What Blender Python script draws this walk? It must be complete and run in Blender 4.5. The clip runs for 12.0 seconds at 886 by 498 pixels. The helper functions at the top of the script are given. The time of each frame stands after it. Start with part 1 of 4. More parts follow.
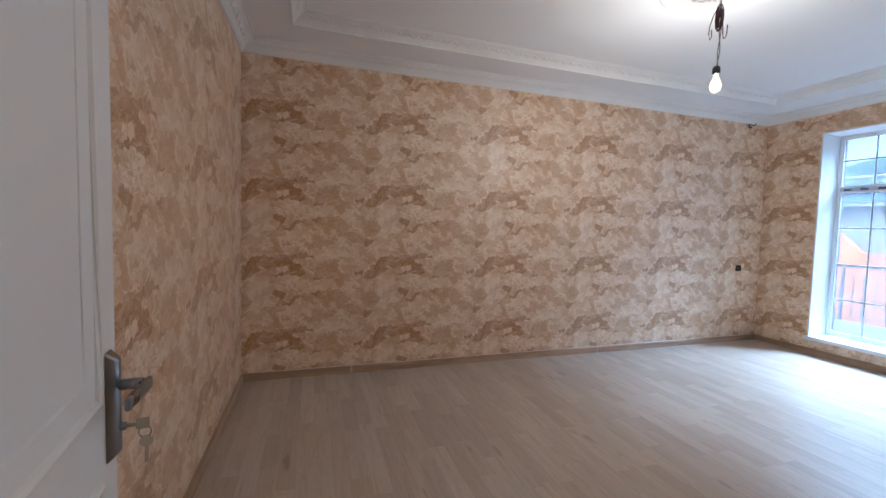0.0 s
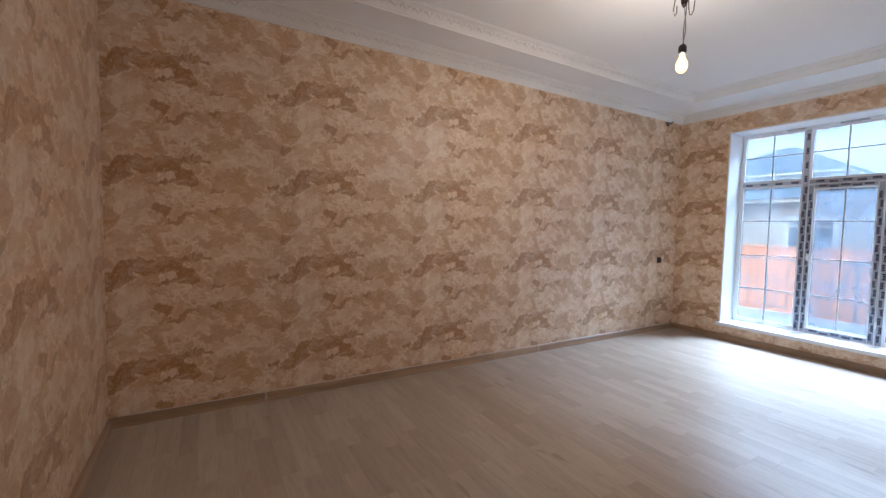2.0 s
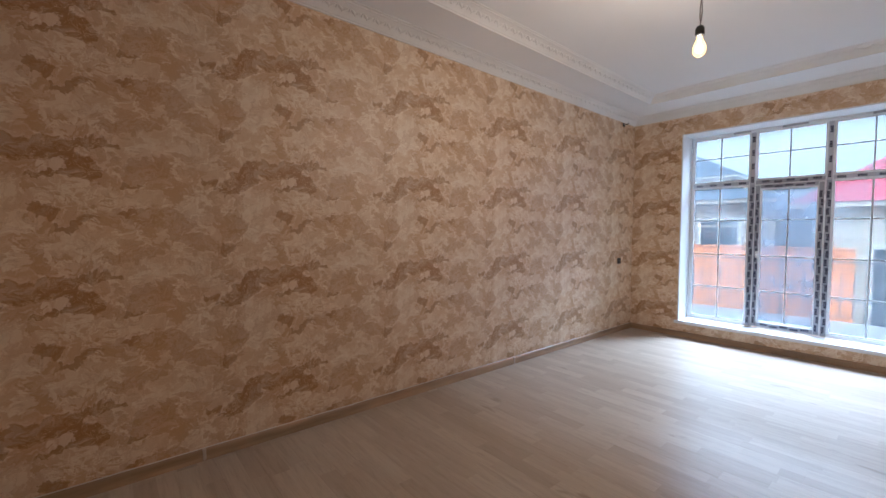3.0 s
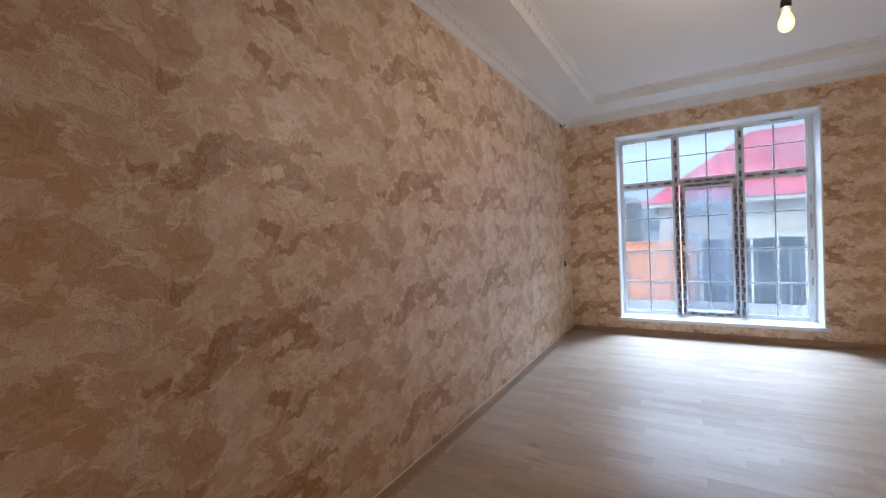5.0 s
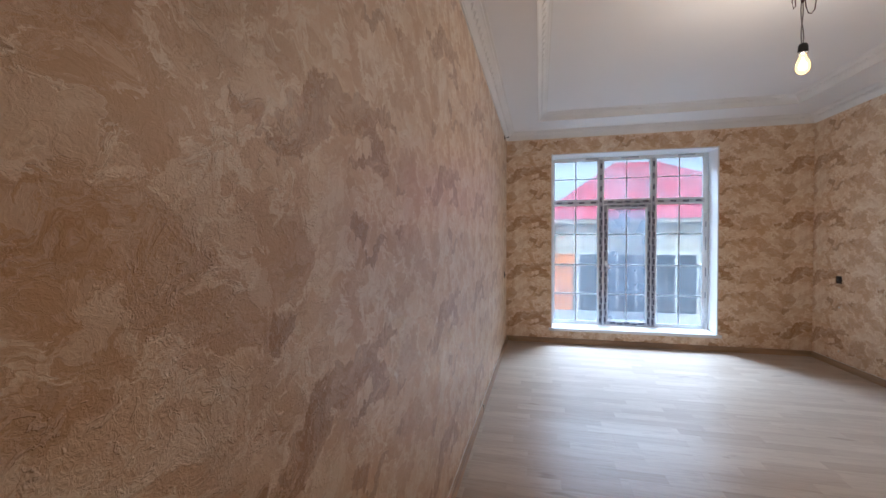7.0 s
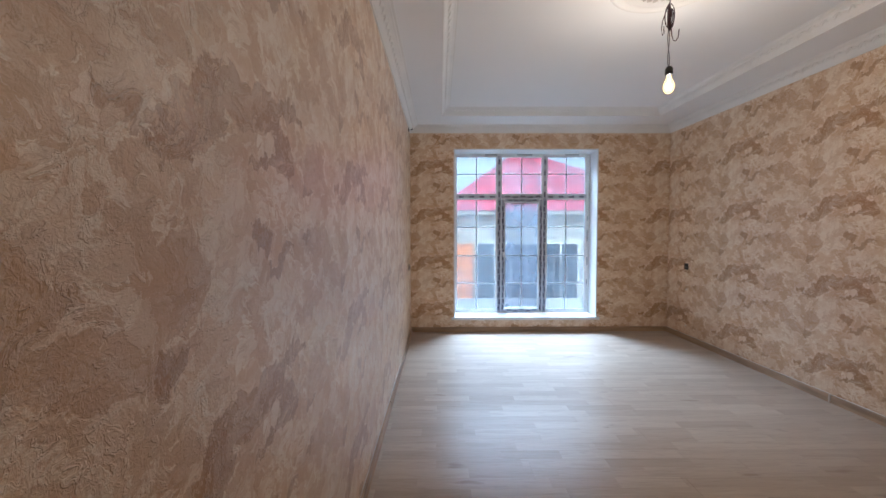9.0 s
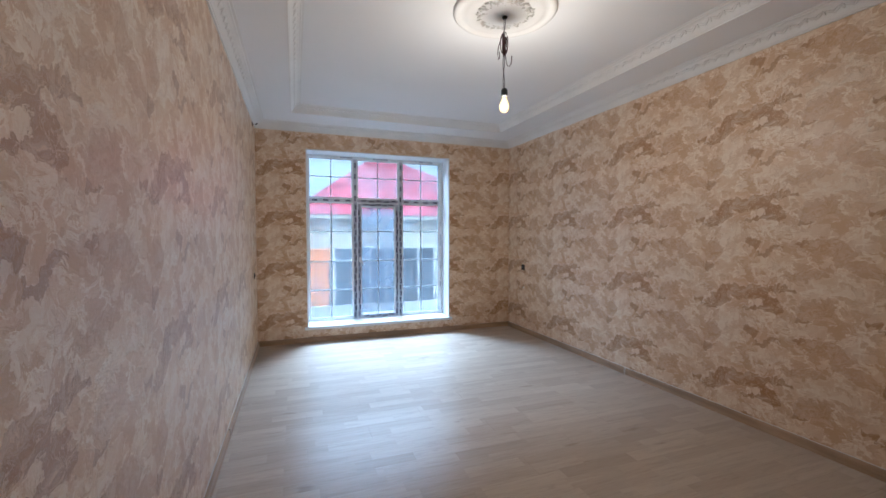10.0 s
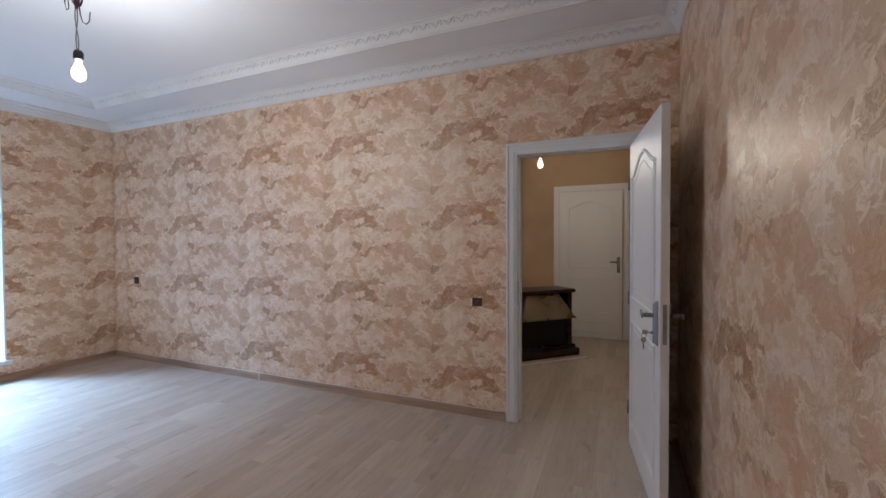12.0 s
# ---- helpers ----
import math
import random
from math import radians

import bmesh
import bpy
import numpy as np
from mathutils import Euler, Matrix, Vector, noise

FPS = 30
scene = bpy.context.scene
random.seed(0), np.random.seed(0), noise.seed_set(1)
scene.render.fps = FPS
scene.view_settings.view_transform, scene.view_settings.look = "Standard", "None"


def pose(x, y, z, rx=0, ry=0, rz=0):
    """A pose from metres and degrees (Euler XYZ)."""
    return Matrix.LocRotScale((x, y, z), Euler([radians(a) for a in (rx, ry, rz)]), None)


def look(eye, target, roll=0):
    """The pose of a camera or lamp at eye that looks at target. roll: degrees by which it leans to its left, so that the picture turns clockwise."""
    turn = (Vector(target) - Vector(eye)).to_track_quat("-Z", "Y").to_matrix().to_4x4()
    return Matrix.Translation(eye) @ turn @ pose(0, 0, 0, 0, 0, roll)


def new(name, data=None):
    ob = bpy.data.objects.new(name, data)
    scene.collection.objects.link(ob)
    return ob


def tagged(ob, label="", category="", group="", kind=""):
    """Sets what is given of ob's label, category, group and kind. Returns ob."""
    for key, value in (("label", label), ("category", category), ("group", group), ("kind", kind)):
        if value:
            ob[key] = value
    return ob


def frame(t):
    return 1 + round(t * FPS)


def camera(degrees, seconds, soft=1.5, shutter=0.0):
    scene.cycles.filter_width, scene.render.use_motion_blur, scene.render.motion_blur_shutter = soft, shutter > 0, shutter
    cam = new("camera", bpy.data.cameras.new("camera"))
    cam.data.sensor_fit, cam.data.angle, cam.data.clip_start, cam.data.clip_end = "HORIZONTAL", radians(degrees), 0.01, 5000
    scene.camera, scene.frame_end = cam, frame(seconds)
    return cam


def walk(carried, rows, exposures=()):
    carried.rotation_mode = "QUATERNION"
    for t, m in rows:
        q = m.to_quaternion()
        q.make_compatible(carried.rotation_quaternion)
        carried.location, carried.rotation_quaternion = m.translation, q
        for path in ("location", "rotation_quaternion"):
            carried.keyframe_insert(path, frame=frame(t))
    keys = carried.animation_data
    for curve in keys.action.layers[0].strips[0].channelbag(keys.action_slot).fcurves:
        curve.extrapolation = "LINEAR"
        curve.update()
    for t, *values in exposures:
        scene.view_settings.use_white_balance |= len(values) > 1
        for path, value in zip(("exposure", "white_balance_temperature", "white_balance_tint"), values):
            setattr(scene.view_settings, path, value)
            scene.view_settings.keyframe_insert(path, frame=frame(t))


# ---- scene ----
cam = camera(94.9, 12.0)
PATH = [
    (0, (-0.021, 0.267, 1.363), (0.59, 2.168, 1.252), 1.5),
    (0.5, (-0.006, 0.289, 1.352), (0.658, 2.172, 1.23), 1.5),
    (1, (0.005, 0.385, 1.334), (0.756, 2.235, 1.206), 1.6),
    (1.5, (-0.018, 0.583, 1.337), (0.848, 2.381, 1.208), 1.7),
    (2, (-0.033, 0.808, 1.323), (0.967, 2.536, 1.21), 1.2),
    (2.5, (-0.034, 1.104, 1.316), (1.109, 2.742, 1.225), 1.1),
    (3, (-0.087, 1.402, 1.308), (1.195, 2.935, 1.222), 0.3),
    (5, (-0.199, 2.656, 1.327), (1.515, 3.686, 1.277), -2.7),
    (5.5, (-0.176, 2.98, 1.336), (1.617, 3.866, 1.296), -2.3),
    (6, (-0.193, 3.253, 1.322), (1.663, 3.998, 1.291), -1.5),
    (6.5, (-0.186, 3.473, 1.337), (1.725, 4.064, 1.313), -0.6),
    (8.5, (-0.167, 3.629, 1.403), (1.824, 3.785, 1.308), -0.1),
    (9, (-0.143, 3.612, 1.409), (1.855, 3.598, 1.319), -0.1),
    (9.5, (-0.111, 3.585, 1.421), (1.866, 3.289, 1.339), -0.1),
    (10, (-0.111, 3.557, 1.413), (1.768, 2.876, 1.344), -0.0),
    (10.5, (-0.117, 3.516, 1.421), (1.562, 2.43, 1.36), -0.2),
    (11, (-0.151, 3.469, 1.413), (1.237, 2.03, 1.365), -0.1),
    (11.5, (-0.185, 3.448, 1.41), (0.867, 1.748, 1.369), -0.2),
    (12, (-0.235, 3.431, 1.397), (0.562, 1.597, 1.356), -0.3),
]
EXPOSURES = [(0.0, 4.15, 4280, 0), (2.5, 3.85, 4850, 4), (5.5, 3.65, 4980, 5), (9.5, 3.72, 4680, 1), (10.5, 3.82, 4450, -1), (11.0, 3.95, 4500, 1), (11.5, 4.1, 4550, 4), (12.0, 4.22, 4120, 0)]
walk(cam, [(t, look(eye, target, roll)) for t, eye, target, roll in PATH], EXPOSURES)

# ---- daylight: bright overcast sky, weak wide sun ----
world = bpy.data.worlds.new("overcast_sky")
scene.world = world
world.use_nodes = True
wn = world.node_tree
sky = wn.nodes.new("ShaderNodeTexSky")
sky.sky_type, sky.sun_disc = "NISHITA", False
sky.sun_elevation, sky.sun_rotation = radians(45), radians(243.4)
sky.air_density, sky.dust_density, sky.ozone_density = 1.0, 4.0, 1.0
wn.nodes["Background"].inputs["Strength"].default_value = 0.15
veil = wn.nodes.new("ShaderNodeHueSaturation")
veil.inputs["Saturation"].default_value = 0.25
wn.links.new(sky.outputs[0], veil.inputs["Color"])
wn.links.new(veil.outputs[0], wn.nodes["Background"].inputs["Color"])

sun_data = bpy.data.lights.new("sun", "SUN")
sun_data.energy, sun_data.angle, sun_data.color = 0.7, radians(20), (1.0, 0.96, 0.9)
sun = new("sun", sun_data)
sun.matrix_world = look((20, 20, 20), (20 - math.sin(radians(243.4)), 20 - math.cos(radians(243.4)), 20 - math.tan(radians(45))))

# room extents (inner faces)
XW, XE, YS, YN = -0.59, 5.485, 0.444, 4.02
Z_SOFFIT, Z_CEIL = 2.83, 2.91
BULB = (2.361, 2.221)
HALL_BULB = (0.535, -0.93)


# added area lamp, unseen above the terrace and roofs, boosts skylight in the room
fill_data = bpy.data.lights.new("sky_fill_lamp", "AREA")
fill_data.shape, fill_data.size, fill_data.size_y = "RECTANGLE", 7.0, 4.0
fill_data.energy, fill_data.color = 445.0, (0.90, 0.95, 1.0)
fill_lamp = new("sky_fill_lamp", fill_data)
fill_lamp.matrix_world = look((11.6, 2.6, 8.3), (5.5, 2.4, 1.4))


def filament(name, x, y, z, watts, colour):
    d = bpy.data.lights.new(name, "POINT")
    d.energy, d.shadow_soft_size, d.color = watts, 0.02, colour
    new(name, d).location = (x, y, z)


filament("bulb_filament", BULB[0], BULB[1], 2.275, 6.6, (1.0, 0.70, 0.45))
filament("hall_bulb_filament", HALL_BULB[0], HALL_BULB[1], 2.19, 4.2, (1.0, 0.64, 0.33))


# ---------------------------------------------------------------- materials
class Nodes:
    """Short hand for a node tree."""

    def __init__(self, name):
        self.mat = bpy.data.materials.new(name)
        self.mat.use_nodes = True
        self.t = self.mat.node_tree
        self.bsdf = self.t.nodes["Principled BSDF"]
        self.out = self.t.nodes["Material Output"]

    def put(self, socket, value):
        if isinstance(value, bpy.types.NodeSocket):
            self.t.links.new(value, socket)
        elif isinstance(value, tuple) and len(value) == 3 and socket.type == "RGBA":
            socket.default_value = (*value, 1)
        else:
            socket.default_value = value

    def math(self, op, a, b=0.0, c=0.0):
        n = self.t.nodes.new("ShaderNodeMath")
        n.operation = op
        for i, v in enumerate((a, b, c)):
            self.put(n.inputs[i], v)
        return n.outputs[0]

    def add(self, a, b):
        return self.math("ADD", a, b)

    def mul(self, a, b):
        return self.math("MULTIPLY", a, b)

    def position(self):
        n = self.t.nodes.new("ShaderNodeNewGeometry")
        s = self.t.nodes.new("ShaderNodeSeparateXYZ")
        self.t.links.new(n.outputs["Position"], s.inputs[0])
        return s.outputs

    def xyz(self, x, y, z):
        n = self.t.nodes.new("ShaderNodeCombineXYZ")
        for i, v in enumerate((x, y, z)):
            self.put(n.inputs[i], v)
        return n.outputs[0]

    def noise(self, vec=None, scale=5.0, detail=3.0, rough=0.55, distort=0.0, w=None, colour=False):
        n = self.t.nodes.new("ShaderNodeTexNoise")
        if w is not None:
            n.noise_dimensions = "4D"
            self.put(n.inputs["W"], w)
        if vec is not None:
            self.put(n.inputs["Vector"], vec)
        for k, v in (("Scale", scale), ("Detail", detail), ("Roughness", rough), ("Distortion", distort)):
            self.put(n.inputs[k], v)
        return n.outputs["Color" if colour else "Fac"]

    def step(self, v, lo, hi, a=0.0, b=1.0):
        n = self.t.nodes.new("ShaderNodeMapRange")
        n.interpolation_type = "SMOOTHSTEP"
        for i, q in enumerate((v, lo, hi, a, b)):
            self.put(n.inputs[i], q)
        return n.outputs[0]

    def mix(self, f, a, b, blend="MIX"):
        n = self.t.nodes.new("ShaderNodeMix")
        n.data_type, n.blend_type = "RGBA", blend
        self.put(n.inputs[0], f)
        self.put(n.inputs[6], a)
        self.put(n.inputs[7], b)
        return n.outputs[2]

    def bump(self, height, strength=0.3, distance=0.01):
        n = self.t.nodes.new("ShaderNodeBump")
        self.put(n.inputs["Strength"], strength)
        self.put(n.inputs["Distance"], distance)
        self.put(n.inputs["Height"], height)
        self.t.links.new(n.outputs[0], self.bsdf.inputs["Normal"])

    def set(self, **kw):
        for k, v in kw.items():
            self.put(self.bsdf.inputs[k.replace("_", " ")], v)
        return self.mat

    def coords(self):
        return self.t.nodes.new("ShaderNodeTexCoord").outputs["Object"]

    def random(self):
        return self.t.nodes.new("ShaderNodeObjectInfo").outputs["Random"]


def surface(name, colour, rough=0.5, metal=0.0, grain=40.0, vary=0.12, bump=0.1, dirt=0.0, spec=0.5, stretch=(1, 1, 1)):
    """A plain painted, plastic or metal surface with fine grain and faint large-scale variation."""
    n = Nodes(name)
    m = n.t.nodes.new("ShaderNodeMapping")
    n.put(m.inputs["Vector"], n.coords())
    m.inputs["Scale"].default_value = stretch
    v = m.outputs[0]
    fine = n.noise(v, grain, 4)
    big = n.noise(v, grain / 14, 3)
    dark = tuple(c * (1 - vary) for c in colour)
    light = tuple(min(1, c * (1 + vary * 0.6)) for c in colour)
    col = n.mix(n.step(big, 0.3, 0.7), dark, light)
    col = n.mix(n.mul(fine, vary), col, dark)
    if dirt:
        col = n.mix(n.mul(n.step(n.noise(v, grain / 5, 6, 0.7), 0.55, 0.75), dirt), col, tuple(c * 0.45 for c in colour))
    n.bump(fine, bump, 0.004)
    return n.set(Base_Color=col, Roughness=n.step(big, 0.2, 0.8, rough * 0.85, min(1, rough * 1.15)), Metallic=metal, Specular_IOR_Level=spec)


REPEAT_X, REPEAT_Z = 1.09, 0.655
# the print, from the tip of its pale wedge: (along, up, half length, half height, tilt)
PRINT_DEEP = [(0.34, -0.115, 0.17, 0.062, 36), (0.50, -0.050, 0.16, 0.062, 4), (0.70, -0.010, 0.17, 0.022, 2), (0.71, -0.140, 0.050, 0.075, 15), (0.60, -0.165, 0.10, 0.020, 14)]
PRINT_MARKS = [(0.56, -0.355, 0.060, 0.024, -28), (0.72, -0.385, 0.080, 0.018, 22), (0.64, -0.425, 0.045, 0.018, -10), (0.86, -0.335, 0.035, 0.014, 10), (0.235, -0.535, 0.050, 0.040, -35), (0.17, -0.185, 0.075, 0.013, -34), (0.90, -0.205, 0.055, 0.014, -8)]
PRINT_BROWN = [(-0.11, -0.370, 0.20, 0.055, -4), (0.08, -0.495, 0.15, 0.030, -22), (0.265, -0.400, 0.065, 0.085, 10), (-0.14, -0.120, 0.10, 0.060, 20), (0.88, -0.560, 0.12, 0.030, 12), (0.22, -0.060, 0.05, 0.04, 30)]
PRINT_PALE = [(0.055, 0.012, 0.065, 0.024, 10), (0.135, -0.085, 0.105, 0.062, -34), (0.105, -0.350, 0.095, 0.042, -18), (0.165, -0.440, 0.022, 0.085, 12), (0.44, -0.270, 0.14, 0.070, -12), (0.40, -0.390, 0.060, 0.100, 15), (0.93, -0.270, 0.15, 0.040, -6), (0.62, -0.520, 0.13, 0.040, 12), (0.76, -0.235, 0.07, 0.022, 10)]


def wallpaper(name, axis, tip, tip_z, flip=1.0):
    """Embossed marbled-plaster wallpaper: one repeating print, 1.09 m by 0.655 m."""
    n = Nodes(name)
    p = n.position()
    x, z = n.mul(n.math("SUBTRACT", p[axis], tip), flip), n.math("SUBTRACT", p[2], tip_z)

    def ring(u, v, scale, detail=3.0, rough=0.55, colour=False, sx=1.0):
        """Noise that repeats with the print."""
        a, b = n.mul(u, 2 * math.pi / REPEAT_X), n.mul(v, 2 * math.pi / REPEAT_Z)
        ra, rb = REPEAT_X / 2 / math.pi * sx, REPEAT_Z / 2 / math.pi
        vec = n.xyz(n.mul(n.math("COSINE", a), ra), n.mul(n.math("SINE", a), ra), n.mul(n.math("COSINE", b), rb))
        return n.noise(vec, scale, detail, rough, w=n.mul(n.math("SINE", b), rb), colour=colour)

    def split(c):
        s = n.t.nodes.new("ShaderNodeSeparateColor")
        n.put(s.inputs[0], c)
        return s.outputs

    def pushed(u, v, scale, du, dv, detail, sx=1.0):
        w = split(ring(u, v, scale, detail, 0.6, colour=True, sx=sx))
        return n.math("MULTIPLY_ADD", n.math("SUBTRACT", w[0], 0.5), du, u), n.math("MULTIPLY_ADD", n.math("SUBTRACT", w[1], 0.5), dv, v)

    x1, z1 = pushed(x, z, 6.0, 0.14, 0.12, 2.0)
    x2, z2 = pushed(x1, z1, 17.0, 0.13, 0.11, 4.0, 0.9)
    x3, z3 = pushed(x2, z2, 48.0, 0.060, 0.055, 3.0)

    def field(blobs, rag, rag_by):
        """Above 0 inside any of the blobs."""
        best = None
        for dx, dz, rx, rz, tilt in blobs:
            u = n.math("WRAP", n.math("SUBTRACT", x3, dx), REPEAT_X / 2, -REPEAT_X / 2)
            v = n.math("WRAP", n.math("SUBTRACT", z3, dz), REPEAT_Z / 2, -REPEAT_Z / 2)
            c, s = math.cos(radians(tilt)), math.sin(radians(tilt))
            a = n.math("MULTIPLY_ADD", u, c / rx, n.mul(v, s / rx))
            b = n.math("MULTIPLY_ADD", u, -s / rz, n.mul(v, c / rz))
            f = n.math("SUBTRACT", 1.0, n.math("SQRT", n.math("MULTIPLY_ADD", a, a, n.mul(b, b))))
            best = f if best is None else n.math("MAXIMUM", best, f)
        return n.math("MULTIPLY_ADD", n.math("SUBTRACT", rag, 0.5), rag_by, best)

    soft = ring(x1, z1, 4.0, 3.0, 0.5, sx=0.8)
    slant = n.math("SUBTRACT", z2, n.mul(x2, REPEAT_Z / REPEAT_X))
    strokes = ring(x2, z2, 10.0, 7.0, 0.64, sx=0.62)
    flakes = ring(x3, slant, 10.0, 7.0, 0.64, sx=0.55)
    fine = ring(x2, z2, 60.0, 4.0, 0.65)
    flecks = n.mul(n.step(ring(x2, slant, 42.0, 3.0, 0.55), 0.57, 0.63), n.step(soft, 0.47, 0.56))
    drips = ring(x3, z2, 12.0, 5.0, 0.6, sx=1.5)

    deep_f = field(PRINT_DEEP, flakes, 2.6)
    mark_f = field(PRINT_MARKS, flakes, 2.6)
    brown_f = field(PRINT_BROWN, strokes, 4.5)
    pale_f = field(PRINT_PALE, flakes, 3.2)

    tan, brown, deep, cream, pale = (0.655, 0.440, 0.250), (0.490, 0.268, 0.105), (0.350, 0.160, 0.036), (0.73, 0.535, 0.345), (0.90, 0.77, 0.610)
    col = n.mix(n.step(soft, 0.38, 0.62), tan, cream)
    # loose strokes between the large shapes
    low = n.step(strokes, 0.435, 0.475, 1.0, 0.0)
    col = n.mix(n.mul(low, 0.34), col, brown)
    wisp = n.mul(n.step(strokes, 0.494, 0.502), n.step(strokes, 0.515, 0.545, 1.0, 0.0))
    col = n.mix(n.mul(wisp, n.step(drips, 0.42, 0.52, 0.25, 0.95)), col, pale)
    col = n.mix(n.mul(n.step(flakes, 0.555, 0.566), 0.50), col, pale)
    col = n.mix(n.mul(n.step(drips, 0.568, 0.578), 0.62), col, pale)
    # the large shapes
    col = n.mix(n.mul(n.step(brown_f, -0.03, 0.06), 0.55), col, brown)
    col = n.mix(n.mul(n.step(pale_f, -0.02, 0.06), n.step(pale_f, 0.0, 0.7, 0.26, 0.46)), col, pale)
    rim = n.mul(n.step(pale_f, -0.03, 0.02), n.step(pale_f, 0.05, 0.16, 1.0, 0.0))
    col = n.mix(n.mul(rim, n.step(drips, 0.44, 0.54, 0.1, 0.75)), col, pale)
    col = n.mix(n.mul(n.step(deep_f, -0.02, 0.06), n.step(drips, 0.42, 0.58, 0.90, 0.58)), col, deep)
    vein = n.mul(n.step(deep_f, 0.02, 0.10), n.mul(n.step(flakes, 0.520, 0.530), n.step(flakes, 0.540, 0.552, 1.0, 0.0)))
    col = n.mix(n.mul(vein, 0.8), col, cream)
    col = n.mix(n.mul(n.step(mark_f, -0.02, 0.08), 0.72), col, deep)
    halo = n.mul(n.step(deep_f, -0.26, -0.14), n.step(deep_f, -0.10, -0.03, 1.0, 0.0))
    col = n.mix(n.mul(halo, n.step(drips, 0.46, 0.56, 0.1, 0.7)), col, pale)
    tear = n.mul(n.step(strokes, 0.462, 0.472), n.step(strokes, 0.474, 0.484, 1.0, 0.0))
    col = n.mix(n.mul(tear, 0.34), col, deep)
    edge = n.mul(n.step(flakes, 0.470, 0.482), n.step(flakes, 0.486, 0.498, 1.0, 0.0))
    col = n.mix(n.mul(edge, 0.26), col, pale)
    col = n.mix(n.mul(n.step(fine, 0.52, 0.70), 0.20), col, cream)
    col = n.mix(n.mul(flecks, 0.26), col, pale)
    # little change from roll to roll, and faint dust
    col = n.mix(n.mul(n.noise(n.xyz(p[0], p[1], p[2]), 1.3, 3), 0.12), col, brown)
    wrinkle = n.mul(n.noise(n.xyz(p[0], p[1], p[2]), 95.0, 3, 0.6, 1.2), n.step(soft, 0.42, 0.6, 0.15, 1.0))
    height = n.add(n.mul(fine, 0.35), n.add(n.mul(wrinkle, 0.55), n.add(n.mul(flakes, 0.9), n.add(n.mul(flecks, 0.45), n.mul(n.step(pale_f, -0.05, 0.1), 0.15)))))
    n.bump(height, 0.75, 0.007)
    return n.set(Base_Color=col, Roughness=n.step(flakes, 0.35, 0.65, 0.44, 0.31), Specular_IOR_Level=0.6, Coat_Weight=0.6, Coat_Roughness=0.42)


def laminate():
    """Pale greyed oak laminate: two-strip print along y, satin."""
    n = Nodes("pale_oak_laminate")
    p = n.position()
    b = n.t.nodes.new("ShaderNodeTexBrick")
    n.put(b.inputs["Vector"], n.xyz(p[1], p[0], 0.0))
    b.offset, b.offset_frequency, b.squash, b.squash_frequency = 0.37, 2, 0.72, 3
    for k, v in (("Scale", 1.0), ("Mortar Size", 0.0007), ("Brick Width", 0.52), ("Row Height", 0.096), ("Bias", 0.0)):
        n.put(b.inputs[k], v)
    n.put(b.inputs["Color1"], (0.0, 0.0, 0.0))
    n.put(b.inputs["Color2"], (1.0, 1.0, 1.0))
    n.put(b.inputs["Mortar"], (0.35, 0.35, 0.35))
    tone = b.outputs["Color"]
    shift = n.mul(tone, 7.3)
    vec = n.xyz(n.mul(p[0], 26.0), n.add(n.mul(p[1], 2.2), shift), n.add(shift, n.mul(n.random(), 9.0)))
    grain = n.noise(vec, 1.0, 6, 0.65, 0.6)
    pores = n.noise(n.xyz(n.mul(p[0], 150.0), n.mul(p[1], 9.0), shift), 1.0, 3, 0.6)
    col = n.mix(tone, (0.42, 0.345, 0.275), (0.53, 0.455, 0.375))
    col = n.mix(n.mul(n.step(grain, 0.45, 0.72), 0.45), col, (0.32, 0.255, 0.20))
    col = n.mix(n.mul(n.step(grain, 0.28, 0.45, 1.0, 0.0), 0.35), col, (0.60, 0.535, 0.465))
    col = n.mix(n.mul(n.step(pores, 0.5, 0.75), 0.3), col, (0.24, 0.185, 0.14))
    knots = n.noise(n.xyz(n.mul(p[0], 9.0), n.mul(p[1], 3.0), shift), 1.0, 2, 0.5)
    col = n.mix(n.mul(n.step(knots, 0.68, 0.76), 0.5), col, (0.22, 0.16, 0.11))
    smear = n.noise(n.xyz(p[0], p[1], 0.0), 2.2, 3, 0.5)
    n.bump(n.add(n.mul(grain, 0.5), n.mul(pores, 0.5)), 0.05, 0.002)
    return n.set(Base_Color=col, Roughness=n.step(smear, 0.2, 0.8, 0.30, 0.35), Specular_IOR_Level=0.48)


def plaster(name, colour, rough=0.85):
    n = Nodes(name)
    p = n.position()
    v = n.xyz(*p)
    big, fine = n.noise(v, 0.9, 4), n.noise(v, 90.0, 4)
    col = n.mix(n.mul(n.step(big, 0.35, 0.7), 0.10), colour, tuple(c * 0.82 for c in colour))
    n.bump(n.add(n.mul(fine, 0.4), n.noise(v, 6.0, 3)), 0.06, 0.01)
    return n.set(Base_Color=col, Roughness=rough)


